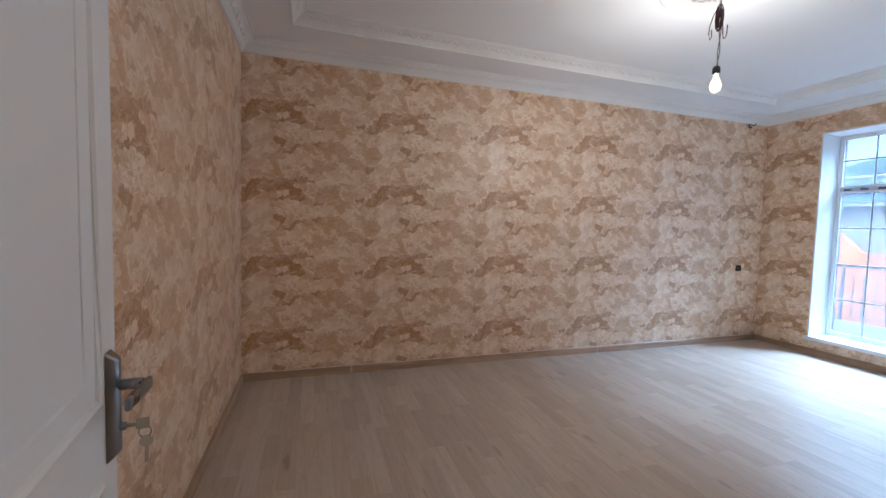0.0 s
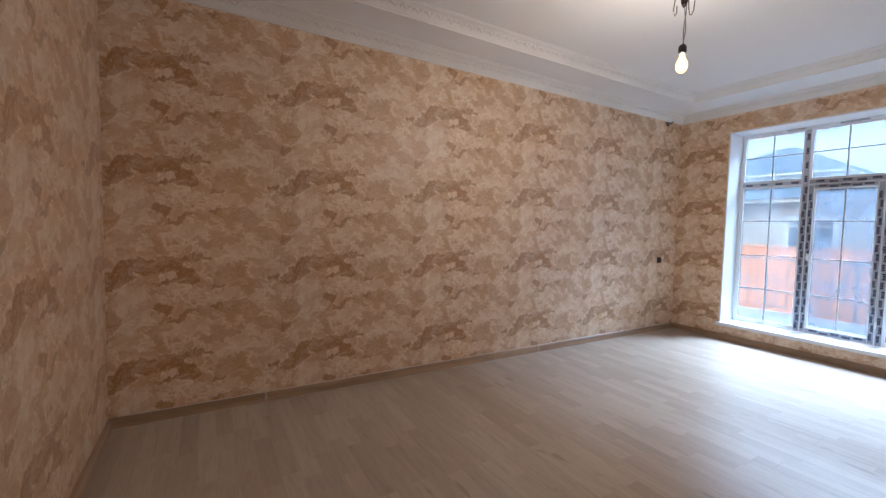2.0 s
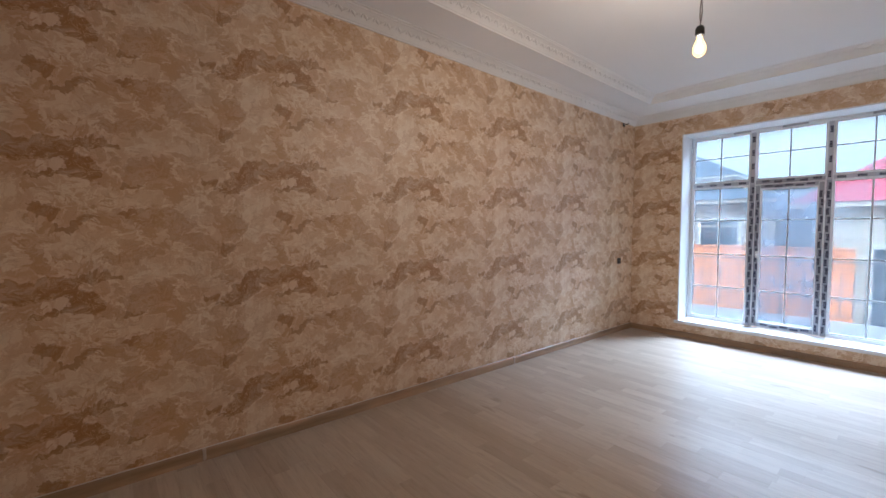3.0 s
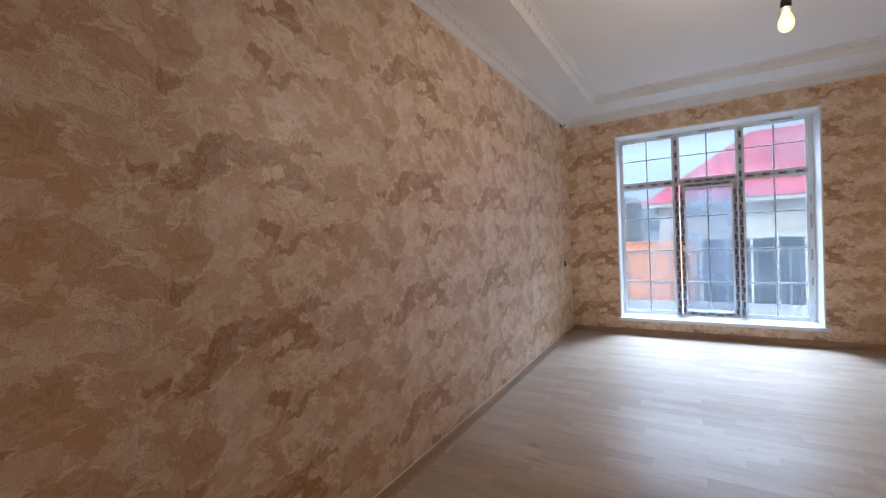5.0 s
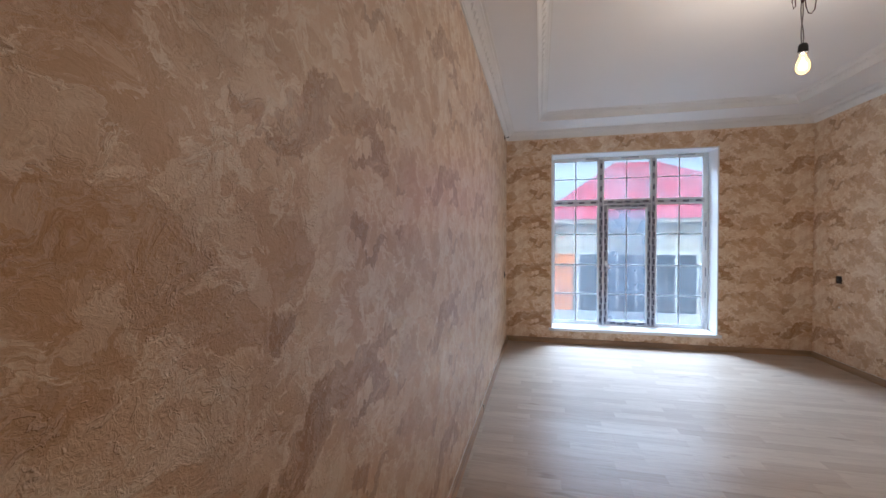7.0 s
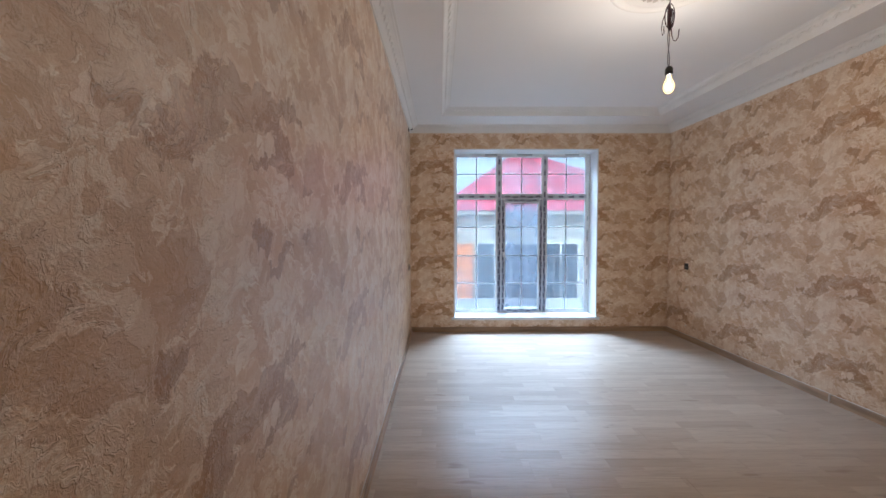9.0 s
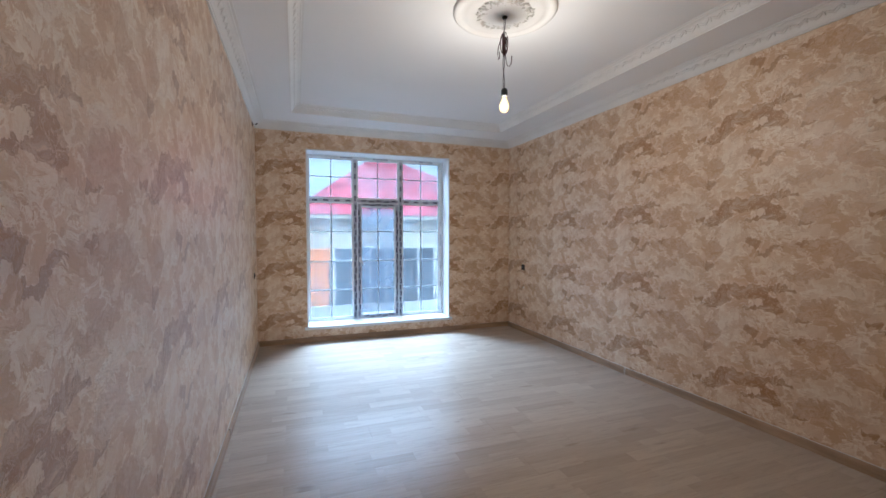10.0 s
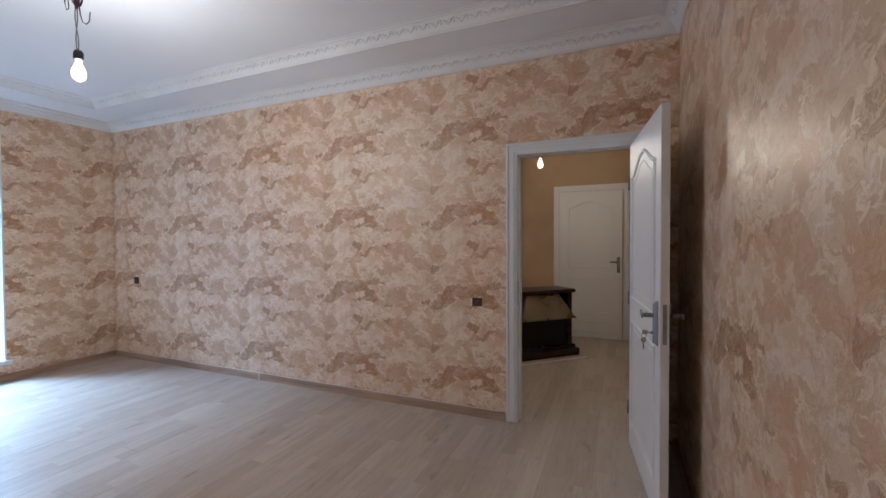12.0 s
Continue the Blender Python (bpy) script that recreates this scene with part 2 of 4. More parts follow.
def glass(name, fog, streak=0.5, veil=(0.24, 0.275, 0.31)):
    """Pane with condensation: wet runs and a misted film over part of it; darkened to dim the view out."""
    n = Nodes(name)
    p = n.position()
    mist = n.noise(n.xyz(p[0], p[1], p[2]), 2.2, 4, 0.6)
    runs = n.noise(n.xyz(p[0], n.mul(p[1], 38.0), n.mul(p[2], 2.0)), 1.0, 4, 0.6)
    amount = n.math("MINIMUM", n.add(n.step(mist, 0.3, 0.75, fog * 0.5, fog * 1.3), n.mul(n.step(runs, 0.55, 0.75), streak * 0.25)), 0.9)
    clear = n.t.nodes.new("ShaderNodeBsdfTransparent")
    # see-through colour darkened, so the bright outdoors looks dimmer from the room
    clear.inputs[0].default_value = (0.35, 0.358, 0.362, 1)
    film = n.t.nodes.new("ShaderNodeBsdfTranslucent")
    film.inputs[0].default_value = (*veil, 1)
    gloss = n.t.nodes.new("ShaderNodeBsdfGlossy")
    gloss.inputs["Roughness"].default_value = 0.02
    fres = n.t.nodes.new("ShaderNodeFresnel")
    fres.inputs[0].default_value = 1.45
    m1, m2 = n.t.nodes.new("ShaderNodeMixShader"), n.t.nodes.new("ShaderNodeMixShader")
    n.put(m1.inputs[0], amount)
    n.t.links.new(clear.outputs[0], m1.inputs[1])
    n.t.links.new(film.outputs[0], m1.inputs[2])
    n.t.links.new(fres.outputs[0], m2.inputs[0])
    n.t.links.new(m1.outputs[0], m2.inputs[1])
    n.t.links.new(gloss.outputs[0], m2.inputs[2])
    n.t.links.new(m2.outputs[0], n.out.inputs["Surface"])
    return n.mat


def glow(name, colour, strength):
    """Lit bulb glass: half clear, half glowing."""
    n = Nodes(name)
    clear, lit, mixed = n.t.nodes.new("ShaderNodeBsdfTransparent"), n.t.nodes.new("ShaderNodeEmission"), n.t.nodes.new("ShaderNodeMixShader")
    n.put(lit.inputs["Color"], colour)
    n.put(lit.inputs["Strength"], strength)
    n.put(mixed.inputs[0], 0.5)
    n.t.links.new(clear.outputs[0], mixed.inputs[1])
    n.t.links.new(lit.outputs[0], mixed.inputs[2])
    n.t.links.new(mixed.outputs[0], n.out.inputs["Surface"])
    return n.mat


PAPER_X = wallpaper("wallpaper_long_walls", 0, 0.237, 1.737)
PAPER_W = wallpaper("wallpaper_west_wall", 1, 2.35, 1.77)
PAPER_E = wallpaper("wallpaper_window_wall", 1, 0.95, 1.72, -1.0)
PAPER_S = wallpaper("wallpaper_door_wall", 0, 1.395, 1.70, -1.0)
HALL_PAPER = surface("hall_tan_wallpaper", (0.50, 0.36, 0.215), 0.7, grain=9, vary=0.28, bump=0.3)
LAMINATE = laminate()
CEIL_WHITE = plaster("ceiling_white_emulsion", (0.84, 0.83, 0.82))
COVE_WHITE = surface("cornice_white_foam", (0.80, 0.78, 0.75), 0.7, grain=30, vary=0.05, bump=0.08)
TRIM_WOOD = surface("skirting_tan_oak_foil", (0.41, 0.285, 0.18), 0.38, grain=22, vary=0.3, bump=0.1, stretch=(1.2, 1.2, 9))
WHITE_LACQUER = surface("door_white_lacquer", (0.78, 0.78, 0.78), 0.45, grain=18, vary=0.04, bump=0.03)
PVC = surface("window_white_pvc", (0.78, 0.80, 0.82), 0.3, grain=25, vary=0.05, bump=0.03)
REVEAL = plaster("reveal_white_paint", (0.80, 0.80, 0.80), 0.6)
FILM = surface("protective_film_grey", (0.37, 0.385, 0.44), 0.45, grain=60, vary=0.15, bump=0.2)
INK = surface("navy_print", (0.008, 0.010, 0.045), 0.4, vary=0.2)
MUNTIN = surface("grille_bar_grey", (0.48, 0.50, 0.54), 0.4, vary=0.06)
STEEL = surface("brushed_steel", (0.30, 0.31, 0.33), 0.28, 1.0, grain=60, vary=0.12, bump=0.06, stretch=(6, 6, 0.6))
BRASS = surface("brass_key_metal", (0.50, 0.44, 0.34), 0.3, 1.0, vary=0.2)
BLACK = surface("black_plastic", (0.012, 0.012, 0.013), 0.45, vary=0.3)
RUST = surface("socket_box_dark_red", (0.09, 0.03, 0.02), 0.55, vary=0.4)
CORD_GREY = surface("grey_flex", (0.24, 0.22, 0.23), 0.5, vary=0.15)
CORD_RED = surface("maroon_flex", (0.085, 0.022, 0.03), 0.5, vary=0.25)
WHITE_PLASTIC = surface("white_plastic", (0.75, 0.74, 0.72), 0.4, vary=0.05)
BULB_GLASS = glow("lit_bulb_glass", (1.0, 0.50, 0.14), 0.34)
FILAMENT = glow("hot_filament", (1.0, 0.72, 0.38), 3.0)
HALL_BULB_GLASS = glow("lit_hall_bulb_glass", (1.0, 0.56, 0.18), 0.32)
DARK_WOOD = surface("dark_stained_wood", (0.020, 0.009, 0.007), 0.3, grain=20, vary=0.4, bump=0.12, stretch=(1, 1, 8))
SMOKED_METAL = surface("hammered_dull_brass", (0.45, 0.41, 0.33), 0.28, 0.9, grain=14, vary=0.45, bump=0.6)
SOOT = surface("black_firebox", (0.008, 0.008, 0.008), 0.6, vary=0.3)
ORANGE = surface("orange_render_wall", (0.86, 0.29, 0.08), 0.85, grain=30, vary=0.12, bump=0.3, dirt=0.1)
BEIGE = surface("beige_render", (0.56, 0.50, 0.38), 0.85, grain=20, vary=0.10, bump=0.3, dirt=0.15)
TAN_STONE = surface("tan_cladding", (0.42, 0.36, 0.27), 0.85, grain=20, vary=0.12, bump=0.3, dirt=0.15)
RED_ROOF = surface("red_roof_sheet", (0.50, 0.055, 0.085), 0.45, grain=10, vary=0.18, bump=0.1, dirt=0.1)
BLUE_ROOF = surface("grey_blue_roof_sheet", (0.13, 0.17, 0.22), 0.5, grain=10, vary=0.18, bump=0.1)
DARK_GLASS = surface("dark_window_glass", (0.03, 0.035, 0.045), 0.12, vary=0.2, bump=0.02)
IRON = surface("silver_painted_iron", (0.24, 0.22, 0.21), 0.45, 0.3, vary=0.15)
TERRACE = surface("pale_wet_terrace_tile", (0.68, 0.68, 0.68), 0.35, grain=12, vary=0.08, bump=0.1, dirt=0.1)
ASPHALT = surface("yard_concrete", (0.24, 0.235, 0.22), 0.9, grain=8, vary=0.2, bump=0.4, dirt=0.3)

# ---------------------------------------------------------------- mesh helpers
def mesh_of(name, bm, material, smooth=False):
    me = bpy.data.meshes.new(name)
    bm.to_mesh(me)
    bm.free()
    me.materials.append(material)
    if smooth:
        for f in me.polygons:
            f.use_smooth = True
    return me


def part(name, bm, material, parent=None, label="", smooth=False, at=None):
    ob = new(name, mesh_of(name, bm, material, smooth))
    if parent is not None:
        ob.parent = parent
    if at is not None:
        ob.matrix_basis = at
    return tagged(ob, label)


def thing(name, label, category, m=None, group="", kind=""):
    ob = new(name)
    ob.empty_display_size = 0.05
    if m is not None:
        ob.matrix_basis = m
    return tagged(ob, label, category, group, kind)


def box(x0, x1, y0, y1, z0, z1, bm=None, bevel=0.0):
    bm = bm or bmesh.new()
    made = bmesh.ops.create_cube(bm, size=1, matrix=Matrix.Translation(((x0 + x1) / 2, (y0 + y1) / 2, (z0 + z1) / 2)) @ Matrix.Diagonal((abs(x1 - x0), abs(y1 - y0), abs(z1 - z0), 1)))
    if bevel:
        es = {e for v in made["verts"] for e in v.link_edges}
        bmesh.ops.bevel(bm, geom=list(es), offset=bevel, segments=2, affect="EDGES", profile=0.5)
    return bm


def lathe(profile, seg=24, bm=None, m=None):
    """Turn (radius, z) rows about z."""
    bm = bm or bmesh.new()
    rings = []
    for r, z in profile:
        if r < 1e-6:
            rings.append([bm.verts.new((0, 0, z))])
        else:
            rings.append([bm.verts.new((r * math.cos(2 * math.pi * i / seg), r * math.sin(2 * math.pi * i / seg), z)) for i in range(seg)])
    for a, b in zip(rings, rings[1:]):
        for i in range(seg):
            j = (i + 1) % seg
            if len(a) == 1 and len(b) > 1:
                bm.faces.new((a[0], b[j], b[i]))
            elif len(b) == 1 and len(a) > 1:
                bm.faces.new((a[i], a[j], b[0]))
            elif len(a) > 1:
                bm.faces.new((a[i], a[j], b[j], b[i]))
    bmesh.ops.recalc_face_normals(bm, faces=bm.faces)
    if m is not None:
        bm.transform(m)
    return bm


def tube(points, radius, seg=8, closed=False, bm=None, flat=1.0):
    """A round (or flattened) bar along points."""
    bm = bm or bmesh.new()
    pts = [Vector(p) for p in points]
    n, rings = len(pts), []
    for i, p in enumerate(pts):
        a = pts[i - 1] if (i or closed) else p
        b = pts[(i + 1) % n] if (i < n - 1 or closed) else p
        d = (b - a).normalized()
        up = Vector((0, 0, 1)) if abs(d.z) < 0.95 else Vector((0, 1, 0))
        s = d.cross(up).normalized()
        u = s.cross(d)
        r = radius[i] if isinstance(radius, (list, tuple)) else radius
        rings.append([bm.verts.new(p + r * (math.cos(2 * math.pi * k / seg) * s * flat + math.sin(2 * math.pi * k / seg) * u)) for k in range(seg)])
    for i in range(n if closed else n - 1):
        a, b = rings[i], rings[(i + 1) % n]
        for k in range(seg):
            bm.faces.new((a[k], a[(k + 1) % seg], b[(k + 1) % seg], b[k]))
    if not closed:
        bm.faces.new(rings[0]), bm.faces.new(rings[-1])
    bmesh.ops.recalc_face_normals(bm, faces=bm.faces)
    return bm


def sweep_rect(profile, x0, x1, y0, y1, bm=None):
    """Run a (inset, z) profile round a rectangle with mitred corners."""
    bm = bm or bmesh.new()
    loops = []
    for d, z in profile:
        loops.append([bm.verts.new(q) for q in ((x0 + d, y0 + d, z), (x1 - d, y0 + d, z), (x1 - d, y1 - d, z), (x0 + d, y1 - d, z))])
    for a, b in zip(loops, loops[1:]):
        for i in range(4):
            bm.faces.new((a[i], a[(i + 1) % 4], b[(i + 1) % 4], b[i]))
    bmesh.ops.recalc_face_normals(bm, faces=bm.faces)
    return bm


# ---------------------------------------------------------------- the room's shell
T_S, T_E = 0.13, 0.46
DOOR_X0, DOOR_X1, DOOR_H = -0.325, 0.497, 2.060
SKEW = 0.81  # the door wall stands a little out of square
S_WALL = Matrix.Translation((XE, YS, 0)) @ Matrix.Rotation(radians(SKEW), 4, "Z") @ Matrix.Translation((-XE, -YS, 0))
Y_HALL = 0.30
WIN_Y0, WIN_Y1, WIN_Z0, WIN_Z1 = 1.428, 3.423, 0.177, 2.530
Z_TOP = 3.15


def structure(name, bm, material, label, category="wall"):
    return tagged(part(name, bm, material), label, category, "", "structure")


wall_n = structure("wall_north", box(XW - 0.3, XE + T_E, YN, YN + 0.3, -0.15, Z_TOP), PAPER_X, "long wall in marbled tan plaster-effect wallpaper")
wall_w = structure("wall_west", box(XW - 0.3, XW, YS - 0.083, YN, -0.15, Z_TOP), PAPER_W, "short wall in marbled tan plaster-effect wallpaper")
bm = box(DOOR_X1, XE, YS - T_S, YS, -0.15, Z_TOP)
box(XW - 0.28, DOOR_X0, YS - T_S, YS, -0.15, Z_TOP, bm)
box(DOOR_X0, DOOR_X1, YS - T_S, YS, DOOR_H, Z_TOP, bm)
wall_s = structure("wall_south", bm, PAPER_S, "long wall with doorway, marbled tan wallpaper")
wall_s.matrix_basis = S_WALL
bm = box(XE, XE + T_E, YS - T_S, WIN_Y0, -0.15, Z_TOP)
box(XE, XE + T_E, WIN_Y1, YN, -0.15, Z_TOP, bm)
box(XE, XE + T_E, WIN_Y0, WIN_Y1, -0.15, WIN_Z0, bm)
box(XE, XE + T_E, WIN_Y0, WIN_Y1, WIN_Z1, Z_TOP, bm)
wall_e = structure("wall_east", bm, PAPER_E, "window wall in marbled tan plaster-effect wallpaper")

# white painted reveal lining of the window opening
bm = box(XE - 0.003, XE + T_E - 0.10, WIN_Y0, WIN_Y0 + 0.014, WIN_Z0 + 0.03, WIN_Z1)
box(XE - 0.003, XE + T_E - 0.10, WIN_Y1 - 0.014, WIN_Y1, WIN_Z0 + 0.03, WIN_Z1, bm)
box(XE - 0.003, XE + T_E - 0.10, WIN_Y0 + 0.014, WIN_Y1 - 0.014, WIN_Z1 - 0.014, WIN_Z1, bm)
structure("window_reveal", bm, REVEAL, "white painted window reveal lining", "trim")

# ceiling: soffit ring, raised middle


def skewed(bm):
    """Follow the door wall: y slides with the distance from the square side."""
    k = math.tan(radians(SKEW))
    for v in bm.verts:
        v.co.y -= (XE - v.co.x) * k * (YN - v.co.y) / (YN - YS)
    return bm


TX0, TX1, TY0, TY1 = -0.18, 4.96, 0.877, 3.60
bm = box(XW, XE, YS, TY0, Z_SOFFIT, Z_TOP)
box(XW, XE, TY1, YN, Z_SOFFIT, Z_TOP, bm)
box(XW, TX0, TY0, TY1, Z_SOFFIT, Z_TOP, bm)
box(TX1, XE, TY0, TY1, Z_SOFFIT, Z_TOP, bm)
box(TX0, TX1, TY0, TY1, Z_CEIL, Z_TOP, bm)
structure("ceiling", skewed(bm), CEIL_WHITE, "white painted ceiling with raised tray middle", "ceiling")

COVE = [(d, 2.740 + h * 0.73) for d, h in ((0.0, 0.0), (0.012, 0.0), (0.014, 0.012), (0.020, 0.016), (0.028, 0.032), (0.044, 0.060), (0.064, 0.086), (0.086, 0.102), (0.098, 0.106), (0.100, 0.116), (0.118, 0.117), (0.118, 0.126))]
structure("cornice", skewed(sweep_rect(COVE, XW, XE, YS, YN)), COVE_WHITE, "white moulded cornice along the wall tops", "trim")
TRAY = [(d, 2.827 + h * 0.82) for d, h in ((0.0, 0.0), (0.010, 0.0), (0.012, 0.012), (0.018, 0.016), (0.026, 0.030), (0.042, 0.054), (0.062, 0.076), (0.080, 0.086), (0.092, 0.088), (0.094, 0.096), (0.108, 0.096), (0.108, 0.104))]
structure("tray_cornice", skewed(sweep_rect(TRAY, TX0, TX1, TY0, TY1)), COVE_WHITE, "white moulded cornice round the ceiling tray", "trim")


def ornaments(name, x0, x1, y0, y1, inset, z, step):
    """Leaf-and-dart relief along a cornice, one joined mesh."""
    along = Matrix.Rotation(radians(-38), 4, "X")
    leaf = bmesh.new()
    for dx, dz, turn, l, w, h in ((-0.016, 0.0, 32, 0.030, 0.010, 0.0050), (0.016, 0.0, -32, 0.030, 0.010, 0.0050), (0.0, 0.014, 0, 0.009, 0.011, 0.0045), (0.047, -0.006, 90, 0.020, 0.006, 0.0040)):
        bmesh.ops.create_uvsphere(leaf, u_segments=8, v_segments=4, radius=1, matrix=along @ pose(dx, dz, 0, 0, 0, turn) @ Matrix.Diagonal((l, w, h, 1)))
    leaf.verts.index_update()
    points, rims = [v.co.copy() for v in leaf.verts], [[v.index for v in f.verts] for f in leaf.faces]
    leaf.free()
    verts, faces = [], []
    for length, place in ((x1 - x0, lambda s: pose(x0 + s, y1 - inset, z, 0, 0, 0)), (x1 - x0, lambda s: pose(x0 + s, y0 + inset, z, 0, 0, 180)),
                          (y1 - y0, lambda s: pose(x0 + inset, y0 + s, z, 0, 0, 90)), (y1 - y0, lambda s: pose(x1 - inset, y0 + s, z, 0, 0, -90))):
        count = int((length - 0.3) / step)
        for i in range(count + 1):
            m, k = place((length - count * step) / 2 + i * step), len(verts)
            verts += [m @ q for q in points]
            faces += [[k + a for a in f] for f in rims]
    me = bpy.data.meshes.new(name)
    me.from_pydata(verts, [], faces)
    bm = bmesh.new()
    bm.from_mesh(me)
    bpy.data.meshes.remove(me)
    ob = part(name, skewed(bm), COVE_WHITE, smooth=True)
    return tagged(ob, "white leaf relief along the cornice", "trim", "", "stuff")


ornaments("cornice_relief", XW, XE, YS, YN, 0.052, 2.790, 0.094)
ornaments("tray_cornice_relief", TX0, TX1, TY0, TY1, 0.049, 2.876, 0.094)


# ---------------------------------------------------------------- skirting with joint clips
SKIRT = [(0.0, 0.064), (0.008, 0.064), (0.014, 0.058), (0.017, 0.048), (0.018, 0.020), (0.022, 0.008), (0.023, 0.0)]


def skirting(p, q, out):
    """Skirting board from p to q on the floor; out: unit vector into the room."""
    bm = bmesh.new()
    loops = []
    for e in (p, q):
        loops.append([bm.verts.new((e[0] + out[0] * d, e[1] + out[1] * d, z)) for d, z in [(0.0, 0.0)] + SKIRT])
    k = len(loops[0])
    for i in range(k - 1):
        bm.faces.new((loops[0][i], loops[0][i + 1], loops[1][i + 1], loops[1][i]))
    bm.faces.new(loops[0]), bm.faces.new(loops[1])
    bmesh.ops.recalc_face_normals(bm, faces=bm.faces)
    return tagged(part("baseboard", bm, TRIM_WOOD), "tan oak-foil skirting board with cable channel", "baseboard", "skirting boards", "structure")


skirting((XW, YN), (0.325, YN), (0, -1))
skirting((0.329, YN), (3.016, YN), (0, -1))
skirting((3.020, YN), (XE, YN), (0, -1))
skirting((XE, YS), (XE, YN), (-1, 0))
skirting((XW, YS - 0.08), (XW, YN), (1, 0))
skirting((0.575, YS), (3.10, YS), (0, 1)).matrix_basis = S_WALL
skirting((3.104, YS), (XE, YS), (0, 1)).matrix_basis = S_WALL
CLIP_WHITE = surface("pale_clip_plastic", (0.55, 0.47, 0.38), 0.4)
for i, (x, y, r) in enumerate(((0.327, YN, 180), (3.018, YN, 180), (3.102, YS - 0.033, 0))):
    c = tagged(part("joint_clip", box(-0.009, 0.009, 0.0, 0.0245, 0.002, 0.066, bevel=0.003), CLIP_WHITE, at=pose(x, y, 0, 0, 0, r)), "pale plastic joint clip on the skirting", "joint clip", "skirting clips")

# white sealant line; on the door wall it also draws the skirting's glints
EDGE_WHITE = surface("white_sealant_glint", (0.72, 0.69, 0.64), 0.5, grain=50, vary=0.1, bump=0.3)
for x0, x1, y, s, m in ((-0.5, 5.45, YN, -1, None), (0.62, 5.45, YS, 1, S_WALL)):
    pts, rng = [], random.Random(int(y * 100))
    for i in range(61):
        pts.append((x0 + (x1 - x0) * i / 60, y + s * (0.003 + rng.uniform(-0.001, 0.001)), 0.065 + rng.uniform(-0.0008, 0.0008)))
    tagged(part("sealant_glint_line", tube(pts, 0.0032, 6), EDGE_WHITE, smooth=True, at=m), "thin uneven white line along the skirting, sealant and drawn-in glints", "trim", "", "structure")

# ---------------------------------------------------------------- window
FX = 5.772
window = thing("window_1", "white plastic window with balcony door, printed protective film", "window", pose(FX, 0, 0), kind="structure")


def wbar(name, y0, y1, z0, z1, depth=0.07, mat=PVC, parent=None, x=0.0, bevel=0.006):
    return part(name, box(x, x + depth, y0, y1, z0, z1, bevel=bevel), mat, parent or window)


Y0, Y1 = WIN_Y0 + 0.014, WIN_Y1 - 0.014
ZB, ZT = 0.205, WIN_Z1 - 0.014
AX, BX = (2.727, 2.787), (2.068, 2.124)
TZ = (1.869, 1.927)
wbar("frame_jamb", Y0, Y0 + 0.046, ZB, ZT)
wbar("frame_jamb", Y1 - 0.026, Y1, ZB, ZT)
wbar("frame_head", Y0 + 0.046, Y1 - 0.026, ZT - 0.032, ZT)
wbar("frame_bottom_rail", Y0 + 0.046, BX[0], ZB, ZB + 0.036)
wbar("frame_bottom_rail", AX[1], Y1 - 0.026, ZB, ZB + 0.036)
wbar("frame_bottom_rail", BX[1], AX[0], ZB, ZB + 0.018)
for y0, y1 in (AX, BX):
    wbar("mullion", y0, y1, ZB, ZT - 0.032, x=-0.004, depth=0.078)
wbar("transom", Y0 + 0.046, BX[0], *TZ)
wbar("transom", BX[1], AX[0], *TZ)
wbar("transom", AX[1], Y1 - 0.026, *TZ)
# glazing beads: thin inner rims of each light
lights = [(Y0 + 0.046, BX[0], ZB + 0.036, TZ[0]), (AX[1], Y1 - 0.026, ZB + 0.036, TZ[0]),
          (Y0 + 0.046, BX[0], TZ[1], ZT - 0.032), (BX[1], AX[0], TZ[1], ZT - 0.032), (AX[1], Y1 - 0.026, TZ[1], ZT - 0.032)]
CLEAR, MISTED = glass("window_glass_damp", 0.14, 0.55), glass("door_glass_misted", 0.52, 0.4, (0.11, 0.125, 0.15))


def light_of(y0, y1, z0, z1, parent, pane_mat, rows):
    b = 0.014
    bm = box(0.012, 0.05, y0, y0 + b, z0, z1)
    box(0.012, 0.05, y1 - b, y1, z0, z1, bm)
    box(0.012, 0.05, y0 + b, y1 - b, z0, z0 + b, bm)
    box(0.012, 0.05, y0 + b, y1 - b, z1 - b, z1, bm)
    part("glazing_bead", bm, PVC, parent)
    pane = part("pane", box(0.030, 0.036, y0 + b, y1 - b, z0 + b, z1 - b), pane_mat, parent, "damp glass pane")
    pane.visible_shadow = False
    ym = (y0 + y1) / 2
    part("grille_bar", box(0.021, 0.029, ym - 0.007, ym + 0.007, z0 + b, z1 - b, bevel=0.002), MUNTIN, parent)
    for z in rows:
        part("grille_bar", box(0.0205, 0.0285, y0 + b, y1 - b, z - 0.0065, z + 0.0065, bevel=0.002), MUNTIN, parent)


LOW = (1.461, 1.042, 0.636)
for i, l in enumerate(lights):
    light_of(*l, window, CLEAR, LOW if i < 2 else (2.227,))
# balcony door sash between the mullions
sash = thing("balcony_door", "", "")
sash.parent = window
DY0, DY1, DZ0, DZ1 = BX[1] + 0.004, AX[0] - 0.004, 0.215, TZ[0] - 0.003
for y0, y1, z0, z1 in ((DY0, DY0 + 0.046, DZ0, DZ1), (DY1 - 0.046, DY1, DZ0, DZ1), (DY0 + 0.046, DY1 - 0.046, DZ1 - 0.046, DZ1), (DY0 + 0.046, DY1 - 0.046, DZ0, DZ0 + 0.058)):
    wbar("sash_rail", y0, y1, z0, z1, 0.08, PVC, sash, -0.012)
